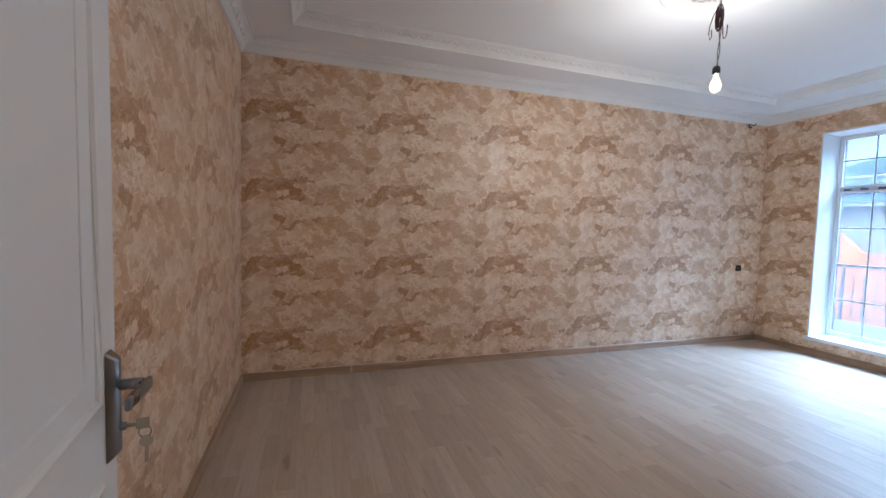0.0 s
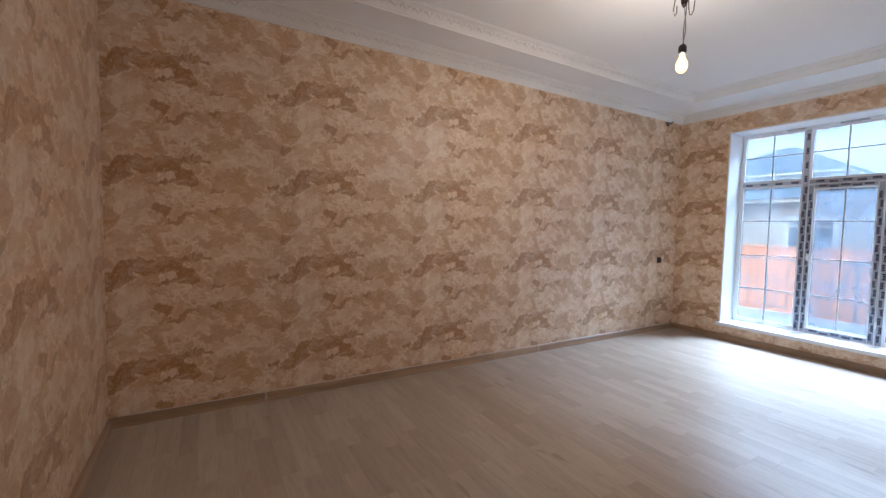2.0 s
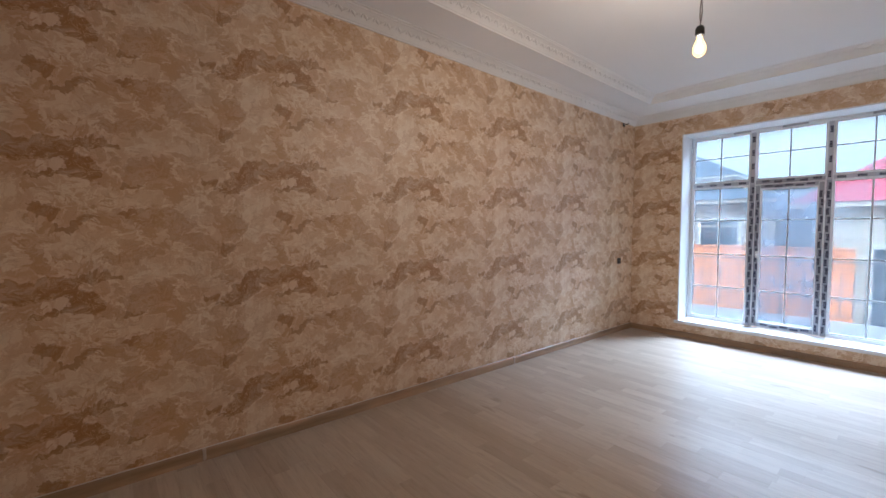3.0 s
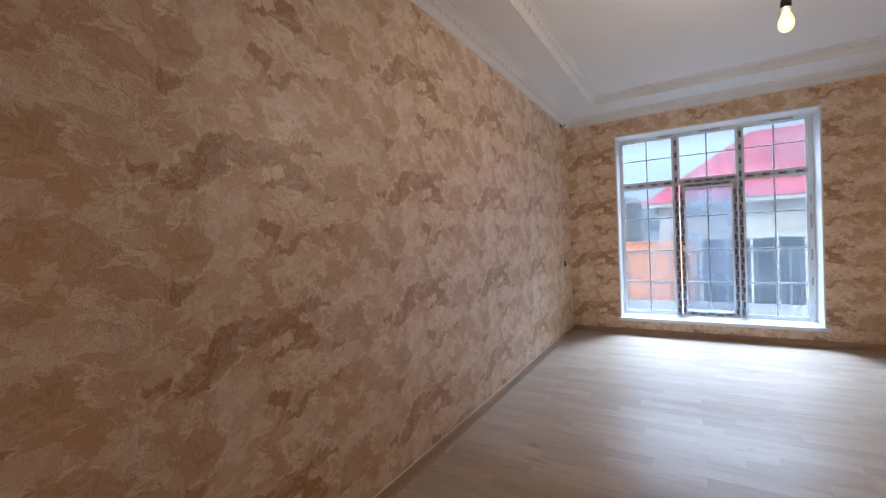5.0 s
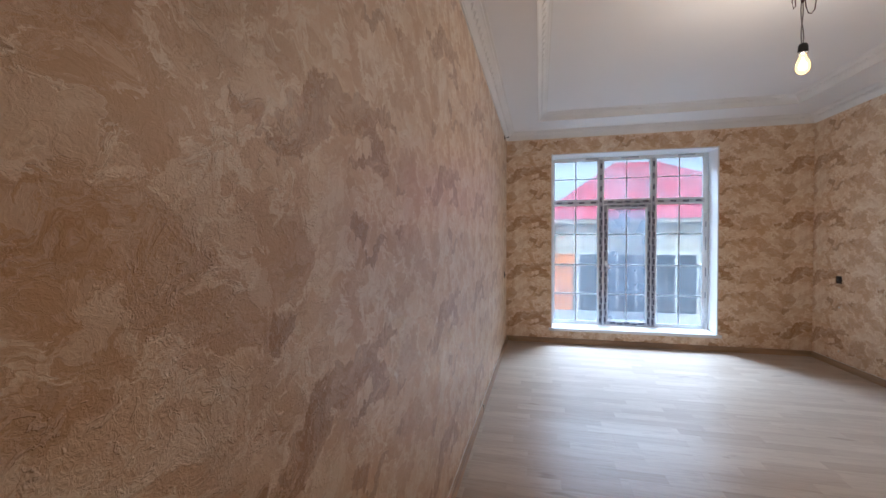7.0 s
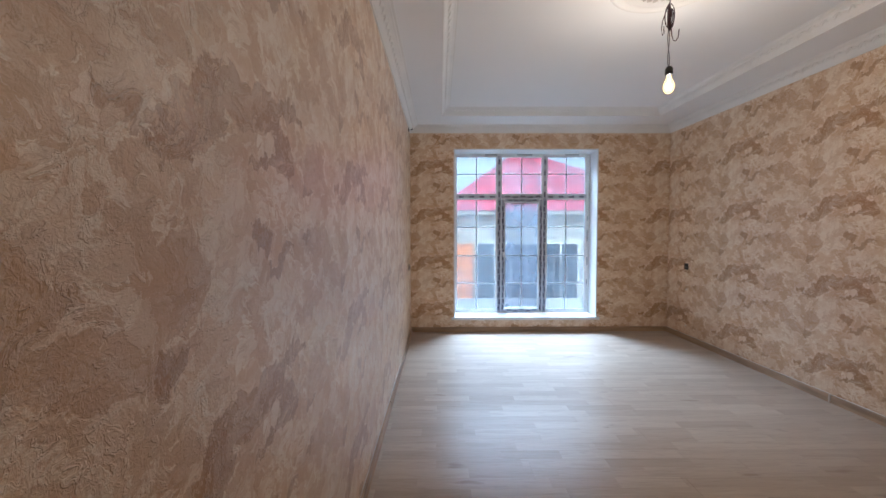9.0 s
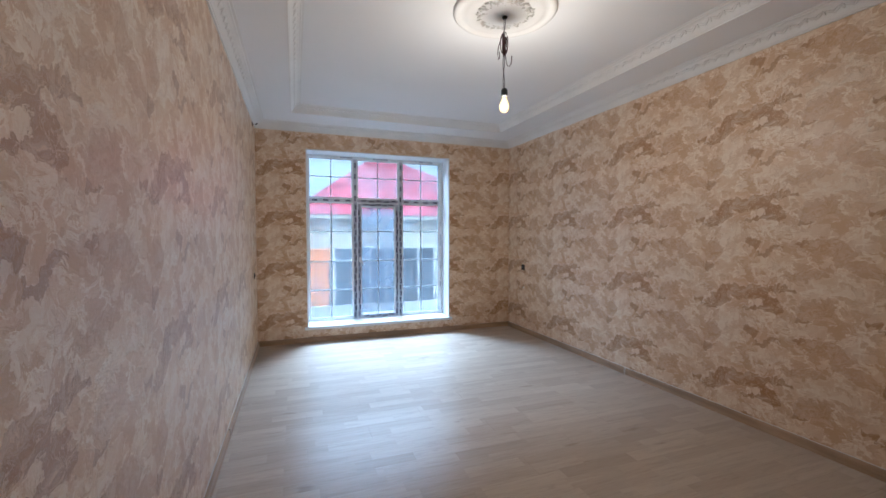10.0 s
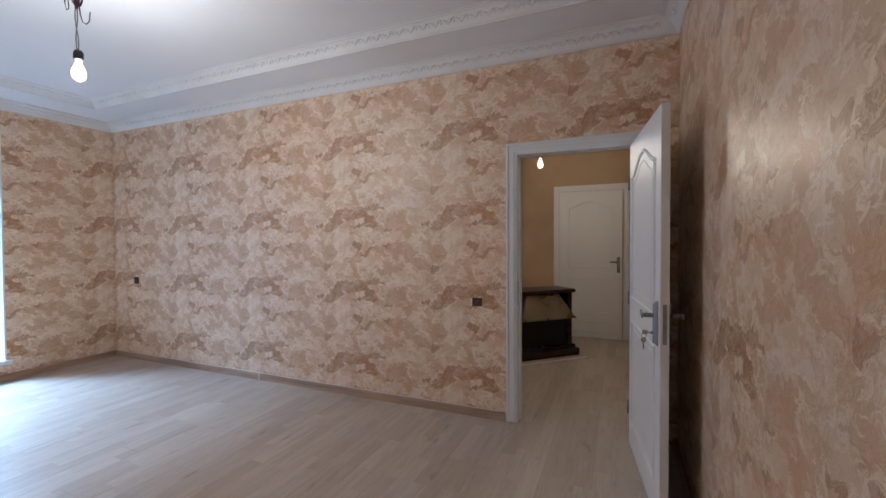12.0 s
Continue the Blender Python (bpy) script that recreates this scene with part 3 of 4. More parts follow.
light_of(DY0 + 0.046, DY1 - 0.046, DZ0 + 0.058, DZ1 - 0.046, sash, MISTED, LOW)
bm = box(-0.022, -0.012, DY1 - 0.045, DY1 - 0.018, 1.02, 1.10, bevel=0.004)
tube([(-0.022, DY1 - 0.031, 1.06), (-0.05, DY1 - 0.031, 1.06), (-0.055, DY1 - 0.034, 1.05), (-0.055, DY1 - 0.085, 0.985)], 0.008, bm=bm)
part("window_handle", bm, WHITE_PLASTIC, sash, "white plastic turn handle", True)
for z in (0.42, 1.66):
    part("hinge", lathe([(0, -0.04), (0.009, -0.038), (0.009, 0.038), (0, 0.04)], 10, m=pose(-0.008, DY0 - 0.004, z)), PVC, sash, "white sash hinge", True)


def film_strip(y0, y1, z0, z1, x, upright, parent, pitch=0.090, zig=0.14, sheet=None):
    """Grey protective tape with a row of dark printed marks."""
    part("protective_film", box(x - 0.0012, x + 0.0004, y0, y1, z0, z1), sheet or FILM, parent, "grey protective film")
    bm = bmesh.new()
    long = (z1 - z0) if upright else (y1 - y0)
    wide = (y1 - y0) if upright else (z1 - z0)
    s, k = 0.03, 0
    rng = random.Random(int(1000 * (y0 + z0 + long)))
    h = min(0.034, wide * 0.62)
    while s < long - 0.08:
        off = wide / 2 + (-1) ** k * wide * zig
        a = s
        for w in (0.015, 0.012, 0.015, 0.016):
            if upright:
                box(x - 0.0018, x - 0.0012, y0 + off - h / 2, y0 + off + h / 2 * rng.uniform(0.6, 1), z0 + a, z0 + a + w, bm)
            else:
                box(x - 0.0018, x - 0.0012, y0 + a, y0 + a + w, z0 + off - h / 2, z0 + off + h / 2 * rng.uniform(0.6, 1), bm)
            a += w + 0.003
        s += pitch
        k += 1
    part("printed_marks", bm, INK, parent, "dark navy printed marks")


PALE_FILM = surface("protective_film_pale", (0.50, 0.51, 0.56), 0.45, grain=60, vary=0.12, bump=0.2)
for y0, y1 in (AX, BX):
    film_strip(y0 + 0.007, y1 - 0.007, ZB + 0.01, TZ[0], -0.0045, True, window)
    film_strip(y0 + 0.007, y1 - 0.007, TZ[0], ZT - 0.036, -0.0045, True, window, 0.155, 0.03, PALE_FILM)
film_strip(Y0 + 0.05, BX[0] - 0.004, TZ[0] + 0.008, TZ[1] - 0.008, -0.0005, False, window, 0.15, 0.03, PALE_FILM)
film_strip(BX[1] + 0.004, AX[0] - 0.004, TZ[0] + 0.008, TZ[1] - 0.008, -0.0005, False, window, 0.11, 0.14)
film_strip(AX[1] + 0.004, Y1 - 0.034, TZ[0] + 0.008, TZ[1] - 0.008, -0.0005, False, window, 0.15, 0.03, PALE_FILM)
film_strip(DY0 + 0.004, DY0 + 0.044, DZ0 + 0.01, DZ1 - 0.01, -0.0125, True, sash)
film_strip(DY1 - 0.044, DY1 - 0.004, DZ0 + 0.01, DZ1 - 0.01, -0.0125, True, sash)
film_strip(DY0 + 0.050, DY1 - 0.050, DZ1 - 0.042, DZ1 - 0.004, -0.0125, False, sash)
film_strip(DY0 + 0.050, DY1 - 0.050, DZ0 + 0.008, DZ0 + 0.05, -0.0125, False, sash)
for y0, z0, y1, z1 in ((Y1 - 0.62, ZT - 0.027, Y1 - 0.45, ZT - 0.007), (2.28, ZT - 0.027, 2.5, ZT - 0.007), (Y0 + 0.16, ZT - 0.027, Y0 + 0.36, ZT - 0.007),
                       (Y0 + 0.02, 1.55, Y0 + 0.036, 1.62), (Y0 + 0.02, 1.25, Y0 + 0.036, 1.42), (Y0 + 0.02, 0.62, Y0 + 0.036, 0.7), (Y0 + 0.02, 0.9, Y0 + 0.036, 1.02)):
    part("film_scrap", box(-0.0012, 0.0003, y0, y1, z0, z1), FILM, window, "torn film scrap")
bm = box(XE - 0.032, XE - 0.002, WIN_Y0 - 0.035, WIN_Y1 + 0.03, WIN_Z0 - 0.012, WIN_Z0 + 0.0275, bevel=0.005)
box(XE - 0.002, FX + 0.004, WIN_Y0 + 0.001, WIN_Y1 - 0.001, WIN_Z0, WIN_Z0 + 0.027, bm)
structure("window_sill", bm, PVC, "white plastic window sill board", "window sill")

# ---------------------------------------------------------------- doors
def arched(x0, x1, z0, z1, rise):
    """A panel outline with a cyma-arched top, in the xz plane."""
    pts = [(x0, 0, z0), (x1, 0, z0), (x1, 0, z1 - rise)]
    for i in range(1, 16):
        u = i / 16
        c = 0.5 - 0.5 * math.cos(2 * math.pi * u)
        pts.append((x1 + (x0 - x1) * u, 0, z1 - rise + rise * c))
    pts.append((x0, 0, z1 - rise))
    return pts


def panel_door(name, label, width, height, m, panels, both=True):
    """A pressed white panel door; local x along the leaf from the hinge, y = thickness (face at y = 0 outward -y)."""
    d = thing(name, label, "door", m, kind="structure")
    part("leaf", box(0, width, 0, 0.04, 0.006, height, bevel=0.003), WHITE_LACQUER, d)
    for side in ((0.0, 0.04) if both else (0.0,)):
        for x0, x1, z0, z1, rise in panels:
            pts = arched(x0, x1, z0, z1, rise) if rise else [(x0, 0, z0), (x1, 0, z0), (x1, 0, z1), (x0, 0, z1)]
            pts = [(x, side + (0.004 if side < 0.01 else -0.004), z) for x, _, z in pts]
            part("panel_moulding", tube(pts, 0.014, 8, True, flat=1.0 if rise else 1.0), WHITE_LACQUER, d, smooth=False)
            inner = [(x0 + (x1 - x0) * 0.5 + (x - (x0 + x1) / 2) * 0.80, side + (0.003 if side < 0.01 else -0.003), (z0 + z1) / 2 + (z - (z0 + z1) / 2) * 0.88) for x, _, z in pts]
            part("panel_moulding", tube(inner, 0.006, 6, True), WHITE_LACQUER, d)
    return d


def lever(parent, x, z, face, away, keys=False):
    """Back plate and lever handle; face: -1 front, +1 back; away: direction of the lever along x."""
    y = 0.0 if face < 0 else 0.04
    s = face
    bm = bmesh.new()
    seg = 12
    loops = []
    for dz, slant in ((-0.110, 0.018), (-0.105, 0.018), (0.105, -0.018), (0.110, -0.018)):
        w = 0.0195 if abs(dz) < 0.108 else 0.0175
        loops.append([bm.verts.new((x + w * math.cos(math.pi * i / seg), y + s * (0.001 + 0.021 * math.sin(math.pi * i / seg)), z + dz + slant * math.sin(math.pi * i / seg))) for i in range(seg + 1)])
    for a, b in zip(loops, loops[1:]):
        for i in range(seg):
            bm.faces.new((a[i], a[i + 1], b[i + 1], b[i]))
    for l in (loops[0], loops[-1]):
        bm.faces.new(l)
    bmesh.ops.recalc_face_normals(bm, faces=bm.faces)
    plate = part("handle_plate", bm, STEEL, parent, "brushed steel back plate", True)
    zl = z + 0.04
    bm = tube([(x, y + s * 0.012, zl), (x, y + s * 0.045, zl), (x + away * 0.004, y + s * 0.058, zl)], 0.011, 10)
    bmesh.ops.create_cube(bm, size=1, matrix=Matrix.Translation((x + away * 0.05, y + s * 0.062, zl - 0.002)) @ Matrix.Rotation(radians(s * away * -6), 4, "Z") @ Matrix.Diagonal((0.12, 0.011, 0.026, 1)))
    bmesh.ops.bevel(bm, geom=list({e for v in list(bm.verts)[-8:] for e in v.link_edges}), offset=0.005, segments=3, affect="EDGES", profile=0.5)
    part("lever", bm, STEEL, plate, "steel lever", True)
    zk = z - 0.045
    bm = lathe([(0, 0), (0.0085, 0), (0.0085, 0.018), (0.007, 0.02), (0, 0.02)], 14, m=Matrix.Translation((x, y + s * 0.01, zk)) @ Matrix.Rotation(radians(-90 * s), 4, "X"))
    part("key_cylinder", bm, STEEL, plate, "", True)
    if keys:
        bm = box(x - 0.0012, x + 0.0012, y + s * 0.03, y + s * 0.045, zk - 0.004, zk + 0.004)
        box(x - 0.0014, x + 0.0014, y + s * 0.045, y + s * 0.068, zk - 0.011, zk + 0.012, bm, bevel=0.001)
        key = part("key", bm, BRASS, plate, "key in the lock")
        ring = [(x, y + s * 0.060 + 0.011 * math.sin(a), zk - 0.018 + 0.011 * math.cos(a)) for a in [2 * math.pi * i / 14 for i in range(14)]]
        part("key_ring", tube(ring, 0.0011, 6, True), STEEL, plate, "", True)
        bm = lathe([(0, -0.0015), (0.0125, -0.0015), (0.0125, 0.0015), (0, 0.0015)], 14, m=Matrix.Translation((x, y + s * 0.062, zk - 0.038)) @ Matrix.Rotation(radians(80), 4, "Y"))
        box(x - 0.0012, x + 0.0012, y + s * 0.059, y + s * 0.065, zk - 0.082, zk - 0.048, bm)
        part("spare_key", bm, BRASS, plate, "key hanging from the ring")


# room door, opened into the room, hinged on the jamb near the short wall
ANGLE, LEAF = 97.3, 0.893
PANELS = [(0.115, LEAF - 0.115, 1.02, 1.90, 0.10), (0.115, LEAF - 0.115, 0.20, 0.86, 0.0)]
room_door = panel_door("door_1", "open white panel door with steel lever and keys", LEAF, 2.035, pose(-0.298, 0.384, 0, 0, 0, ANGLE), PANELS)
lever(room_door, LEAF - 0.054, 0.99, -1, -1, True)
lever(room_door, LEAF - 0.054, 0.99, 1, -1)
bm = box(LEAF - 0.0005, LEAF + 0.0012, 0.011, 0.029, 0.90, 1.09)
plate = part("latch_plate", bm, STEEL, room_door, "steel latch plate on the door edge")
part("latch_bolt", box(LEAF + 0.001, LEAF + 0.009, 0.014, 0.026, 0.975, 1.0, bevel=0.002), STEEL, plate)
for z in (0.25, 1.0, 1.78):
    part("hinge", lathe([(0, -0.045), (0.007, -0.045), (0.007, 0.045), (0, 0.045)], 10, m=pose(-0.008, -0.004, z)), STEEL, room_door, "steel hinge", True)


def casing(name, x0, x1, h, y, side, w=0.070):
    """Stepped architrave round an opening on the face y; side: +1 towards +y."""
    d = thing(name, "white stepped door architrave", "door frame", kind="structure")
    for k, (a, b, t) in enumerate(((0.0, w, 0.007), (w * 0.12, w * 0.36, 0.011), (w * 0.72, w, 0.016))):
        ya, yb = (y, y + side * t)
        part("casing_strip", box(x1 + a, x1 + b, min(ya, yb), max(ya, yb), 0, h + b, bevel=0.002), WHITE_LACQUER, d)
        part("casing_strip", box(x0 - b, x0 - a, min(ya, yb), max(ya, yb), 0, h + b, bevel=0.002), WHITE_LACQUER, d)
        part("casing_strip", box(x0 - a, x1 + a, min(ya, yb) + side * 0.0005, max(ya, yb) + side * 0.0005, h + a, h + b, bevel=0.002), WHITE_LACQUER, d)
    return d


casing("door_frame_1", DOOR_X0 + 0.018, DOOR_X1 - 0.004, DOOR_H - 0.002, YS, 1).matrix_basis = S_WALL
casing("door_frame_2", DOOR_X0 + 0.018, DOOR_X1 - 0.004, DOOR_H - 0.002, YS - T_S, -1).matrix_basis = S_WALL
bm = box(DOOR_X1 - 0.018, DOOR_X1, YS - T_S, YS, 0, DOOR_H)
box(DOOR_X0, DOOR_X0 + 0.018, YS - T_S, YS, 0, DOOR_H, bm)
box(DOOR_X0 + 0.018, DOOR_X1 - 0.018, YS - T_S, YS, DOOR_H - 0.018, DOOR_H, bm)
box(DOOR_X1 - 0.030, DOOR_X1 - 0.018, YS - T_S + 0.02, YS - 0.045, 0, DOOR_H - 0.018, bm)
jamb = structure("door_jamb", bm, WHITE_LACQUER, "white lacquered door lining with stop", "door frame")
jamb.matrix_basis = S_WALL
part("strike_plate", box(DOOR_X1 - 0.0195, DOOR_X1 - 0.018, YS - 0.036, YS - 0.014, 0.9, 1.08), STEEL, jamb, "steel strike plate")

# ---------------------------------------------------------------- hall behind the door
HY, HX0, HX1 = -2.74, -1.6, 2.4
structure("hall_wall_south", box(HX0 - 0.2, HX1 + 0.2, HY - 0.2, HY, -0.15, Z_TOP), HALL_PAPER, "hall end wall in tan wallpaper")
structure("hall_wall_west", box(HX0 - 0.2, HX0, HY, YS - 0.05, -0.15, Z_TOP), HALL_PAPER, "hall side wall in tan wallpaper")
structure("hall_wall_east", box(HX1, HX1 + 0.2, HY, YS - 0.05, -0.15, Z_TOP), HALL_PAPER, "hall side wall in tan wallpaper")
structure("hall_wall_north", box(HX0, XW - 0.28, 0.23, 0.38, -0.15, Z_TOP), HALL_PAPER, "hall wall beside the doorway in tan wallpaper")
structure("hall_ceiling", box(HX0, HX1, HY, 0.30, 2.8, Z_TOP), CEIL_WHITE, "white hall ceiling", "ceiling")
hall_door = panel_door("door_2", "closed white panel door with steel lever", 0.84, 2.09, pose(0.57, HY + 0.055, 0, 0, 0, 180), [(0.13, 0.71, 1.00, 1.94, 0.09), (0.13, 0.71, 0.36, 0.84, 0.0), (0.13, 0.71, 0.10, 0.24, 0.0)], False)
lever(hall_door, 0.79, 1.05, -1, -1)
casing("door_frame_3", -0.277, 0.577, 2.10, HY, 1, 0.08)
skirting((0.66, HY), (HX1, HY), (0, 1))
skirting((HX0, HY), (-0.36, HY), (0, 1))

# dark mantel-piece heater set across the hall corner
fire = thing("electric_fireplace", "dark wood mantel fireplace with dull metal hood", "fireplace", pose(0.605, -1.489, 0, 0, 0, 44))
part("plinth", box(-0.46, 0.46, -0.36, 0.10, 0.0, 0.09, bevel=0.012), DARK_WOOD, fire)
part("plinth_step", box(-0.43, 0.43, -0.34, 0.06, 0.09, 0.13, bevel=0.01), DARK_WOOD, fire)
for x0, x1 in ((-0.40, -0.34), (0.34, 0.40)):
    part("side_post", box(x0, x1, -0.32, 0.03, 0.13, 0.76, bevel=0.008), DARK_WOOD, fire)
part("back_panel", box(-0.34, 0.34, -0.32, -0.28, 0.13, 0.76), SOOT, fire)
part("firebox_floor", box(-0.34, 0.34, -0.28, 0.0, 0.13, 0.17), SOOT, fire)
part("mantel_top", box(-0.44, 0.44, -0.34, 0.05, 0.76, 0.80, bevel=0.01), DARK_WOOD, fire, "dark polished wooden mantel top")
bm = bmesh.new()
hood = [bm.verts.new(q) for q in ((-0.22, 0.0, 0.757), (0.22, 0.0, 0.757), (0.36, 0.14, 0.48), (-0.36, 0.14, 0.48), (-0.22, -0.25, 0.757), (0.22, -0.25, 0.757), (0.36, -0.25, 0.48), (-0.36, -0.25, 0.48))]
for q in ((0, 1, 2, 3), (4, 0, 3, 7), (1, 5, 6, 2), (3, 2, 6, 7)):
    bm.faces.new([hood[i] for i in q])
bmesh.ops.bevel(bm, geom=bm.edges[:], offset=0.008, segments=2, affect="EDGES")
part("hood", bm, SMOKED_METAL, fire, "dull hammered metal hood")
part("hood_rim", box(-0.365, 0.365, 0.125, 0.15, 0.465, 0.49, bevel=0.004), SMOKED_METAL, fire)
part("firebox_glass", box(-0.33, 0.33, -0.02, 0.0, 0.17, 0.47), SOOT, fire, "black firebox front")
# thin line of light on the hall floor, modelled as a white bar
tagged(part("floor_light_strip", box(-0.48, 0.48, -0.012, 0.012, 0.0, 0.008, bevel=0.002), WHITE_PLASTIC, at=pose(0.47, -1.33, 0.002, 0, 0, 44)), "thin line of light on the floor before the fireplace, made as a white bar", "strip")

# ---------------------------------------------------------------- lamps
def bulb_lamp(name, label, x, y, z_top, z_bulb, hook, lit):
    """Bare bulb on twisted flex; z_bulb: middle of the glass."""
    lamp = thing(name, label, "pendant light", pose(x, y, z_bulb))
    top = z_top - z_bulb
    prof = [(0, -0.047), (0.012, -0.045), (0.024, -0.036), (0.0305, -0.020), (0.032, -0.004), (0.029, 0.014), (0.021, 0.032), (0.0155, 0.046), (0.0138, 0.056), (0, 0.056)]
    part("bulb", lathe(prof, 24), lit, lamp, "lit warm clear bulb", True)
    part("filament", lathe([(0, -0.026), (0.012, -0.022), (0.018, -0.010), (0.017, 0.004), (0.009, 0.016), (0.004, 0.040), (0, 0.042)], 14), FILAMENT, lamp, "white-hot filament", True)
    part("screw_collar", lathe([(0, 0.056), (0.0145, 0.056), (0.0155, 0.06), (0.014, 0.064), (0.0155, 0.068), (0.014, 0.072), (0, 0.072)], 18), BRASS, lamp, "brass bulb cap", True)
    part("lamp_holder", lathe([(0, 0.062), (0.021, 0.062), (0.0225, 0.068), (0.0215, 0.10), (0.016, 0.112), (0.006, 0.116), (0, 0.116)], 20), BLACK, lamp, "dark bakelite lamp holder", True)
    rng = random.Random(5)
    for ph in (0.0, math.pi):
        pts = []
        for i in range(40):
            u = i / 39
            z = 0.114 + u * (top - 0.114)
            sway = 0.012 * math.sin(3.0 * u + 0.4)
            pts.append((0.0048 * math.cos(11 * u + ph) + sway, 0.0048 * math.sin(11 * u + ph), z))
        part("flex", tube(pts, 0.0026, 6), CORD_GREY, lamp, "twisted grey flex", True)
    if hook:
        zc = top - 0.17
        for k in range(7):
            w, h = rng.uniform(0.012, 0.026), rng.uniform(0.05, 0.075)
            a0 = rng.uniform(0, math.pi)
            cx, cy, cz = rng.uniform(-0.006, 0.006), rng.uniform(-0.006, 0.006), zc + rng.uniform(-0.015, 0.02)
            pts = [(cx + w * math.sin(q) * math.cos(a0), cy + w * math.sin(q) * math.sin(a0), cz + h * math.cos(q)) for q in [2 * math.pi * i / 20 for i in range(20)]]
            part("cord_coil", tube(pts, 0.0030, 6, True), CORD_RED, lamp, "bundled maroon flex", True)
        part("cord_wrap", lathe([(0, -0.02), (0.011, -0.018), (0.013, 0.0), (0.011, 0.018), (0, 0.02)], 12, m=pose(0.006, 0, zc + 0.02)), CORD_RED, lamp, "", True)
        pts = [(0.008, 0.0, zc + 0.05), (0.015, -0.012, zc - 0.03), (0.012, -0.018, zc - 0.10), (0.008, -0.026, zc - 0.135), (0.004, -0.040, zc - 0.140), (0.002, -0.052, zc - 0.12), (0.0, -0.056, zc - 0.07)]
        part("cord_tail", tube(pts, 0.0028, 6), CORD_RED, lamp, "loose end of maroon flex", True)
        pts = [(0.0, 0.01, zc + 0.07), (-0.01, 0.03, zc + 0.03), (-0.012, 0.052, zc - 0.03), (-0.012, 0.058, zc - 0.08), (-0.01, 0.050, zc - 0.115), (-0.008, 0.040, zc - 0.10), (-0.008, 0.042, zc - 0.06)]
        part("cord_tail", tube(pts, 0.0026, 6), CORD_RED, lamp, "loose end of maroon flex", True)
    return lamp


rose = thing("ceiling_rose", "white moulded ceiling rose with rough plaster middle", "ceiling rose", pose(BULB[0], BULB[1], Z_CEIL))
part("rose_disc", lathe([(0.345, 0.0), (0.345, -0.010), (0.335, -0.020), (0.318, -0.024), (0.300, -0.018), (0.285, -0.014), (0.262, -0.020), (0.235, -0.028), (0.200, -0.020), (0.175, -0.022), (0.10, -0.03), (0.085, -0.038), (0.06, -0.034), (0.02, -0.034), (0, -0.034)], 64), COVE_WHITE, rose, "", True)
ROUGH = surface("rough_grey_plaster", (0.66, 0.63, 0.58), 0.9, grain=60, vary=0.25, bump=0.9, dirt=0.35)
bm = bmesh.new()
rng = random.Random(11)
for i in range(260):
    a, r = rng.uniform(0, 2 * math.pi), rng.uniform(0.10, 0.19)
    bmesh.ops.create_icosphere(bm, subdivisions=1, radius=1, matrix=pose(r * math.cos(a), r * math.sin(a), -0.023, 0, 0, math.degrees(a) + rng.uniform(-60, 60)) @ Matrix.Diagonal((rng.uniform(0.008, 0.022), rng.uniform(0.005, 0.012), rng.uniform(0.002, 0.006), 1)))
part("leaf_relief", bm, ROUGH, rose, "worn leaf relief", True)
part("ceiling_hook", lathe([(0, -0.034), (0.016, -0.034), (0.018, -0.040), (0.013, -0.048), (0, -0.050)], 16), BLACK, rose, "dark metal hook cup", True)
bulb_lamp("pendant_lamp", "lit bare bulb on knotted maroon and grey flex", BULB[0], BULB[1], Z_CEIL - 0.045, 2.286, True, BULB_GLASS)
bulb_lamp("hall_pendant_lamp", "lit bare bulb on short flex in the hall", HALL_BULB[0], HALL_BULB[1], 2.80, 2.20, False, HALL_BULB_GLASS)

# ---------------------------------------------------------------- sockets and cable ends
def socket_box(x, y, z, rz, w, h, mat, label):
    s = thing("socket_box", label, "socket box", pose(x, y, z, 0, 0, rz), "open wall boxes")
    # local -y looks into the room
    t = 0.006
    bm = box(-w / 2, -w / 2 + t, -0.004, 0.0, -h / 2, h / 2)
    box(w / 2 - t, w / 2, -0.004, 0.0, -h / 2, h / 2, bm)
    box(-w / 2 + t, w / 2 - t, -0.004, 0.0, -h / 2, -h / 2 + t, bm)
    box(-w / 2 + t, w / 2 - t, -0.004, 0.0, h / 2 - t, h / 2, bm)
    part("box_rim", bm, BLACK, s)
    part("box_back", box(-w / 2 + t, w / 2 - t, -0.0015, -0.0005, -h / 2 + t, h / 2 - t), mat, s)
    part("wire_end", tube([(-0.012, -0.001, 0.01), (-0.008, -0.012, 0.004), (0.004, -0.016, -0.006), (0.010, -0.006, -0.012)], 0.0022, 6), CORD_RED if mat is RUST else CORD_GREY, s, "folded wire ends", True)
    part("wire_end", tube([(0.014, -0.001, 0.012), (0.006, -0.010, 0.010), (-0.004, -0.014, 0.0), (-0.012, -0.006, -0.010)], 0.0022, 6), CORD_GREY if mat is RUST else BLACK, s, "", True)


socket_box(5.126, YN, 0.934, 0, 0.088, 0.074, BLACK, "black open socket box in the wallpaper")
socket_box(5.059, YS - 0.0060, 0.943, 180, 0.080, 0.078, BLACK, "black open socket box in the wallpaper")
socket_box(0.798, YS - 0.0663, 0.911, 180, 0.080, 0.064, RUST, "dark red open socket box beside the doorway")
cable = thing("cable_outlet", "black cable ends sticking out under the cornice", "cable outlet", pose(5.175, YN, 2.715))
part("outlet_cup", box(-0.026, 0.026, -0.006, 0.0, -0.024, 0.020, bevel=0.002), BLACK, cable)
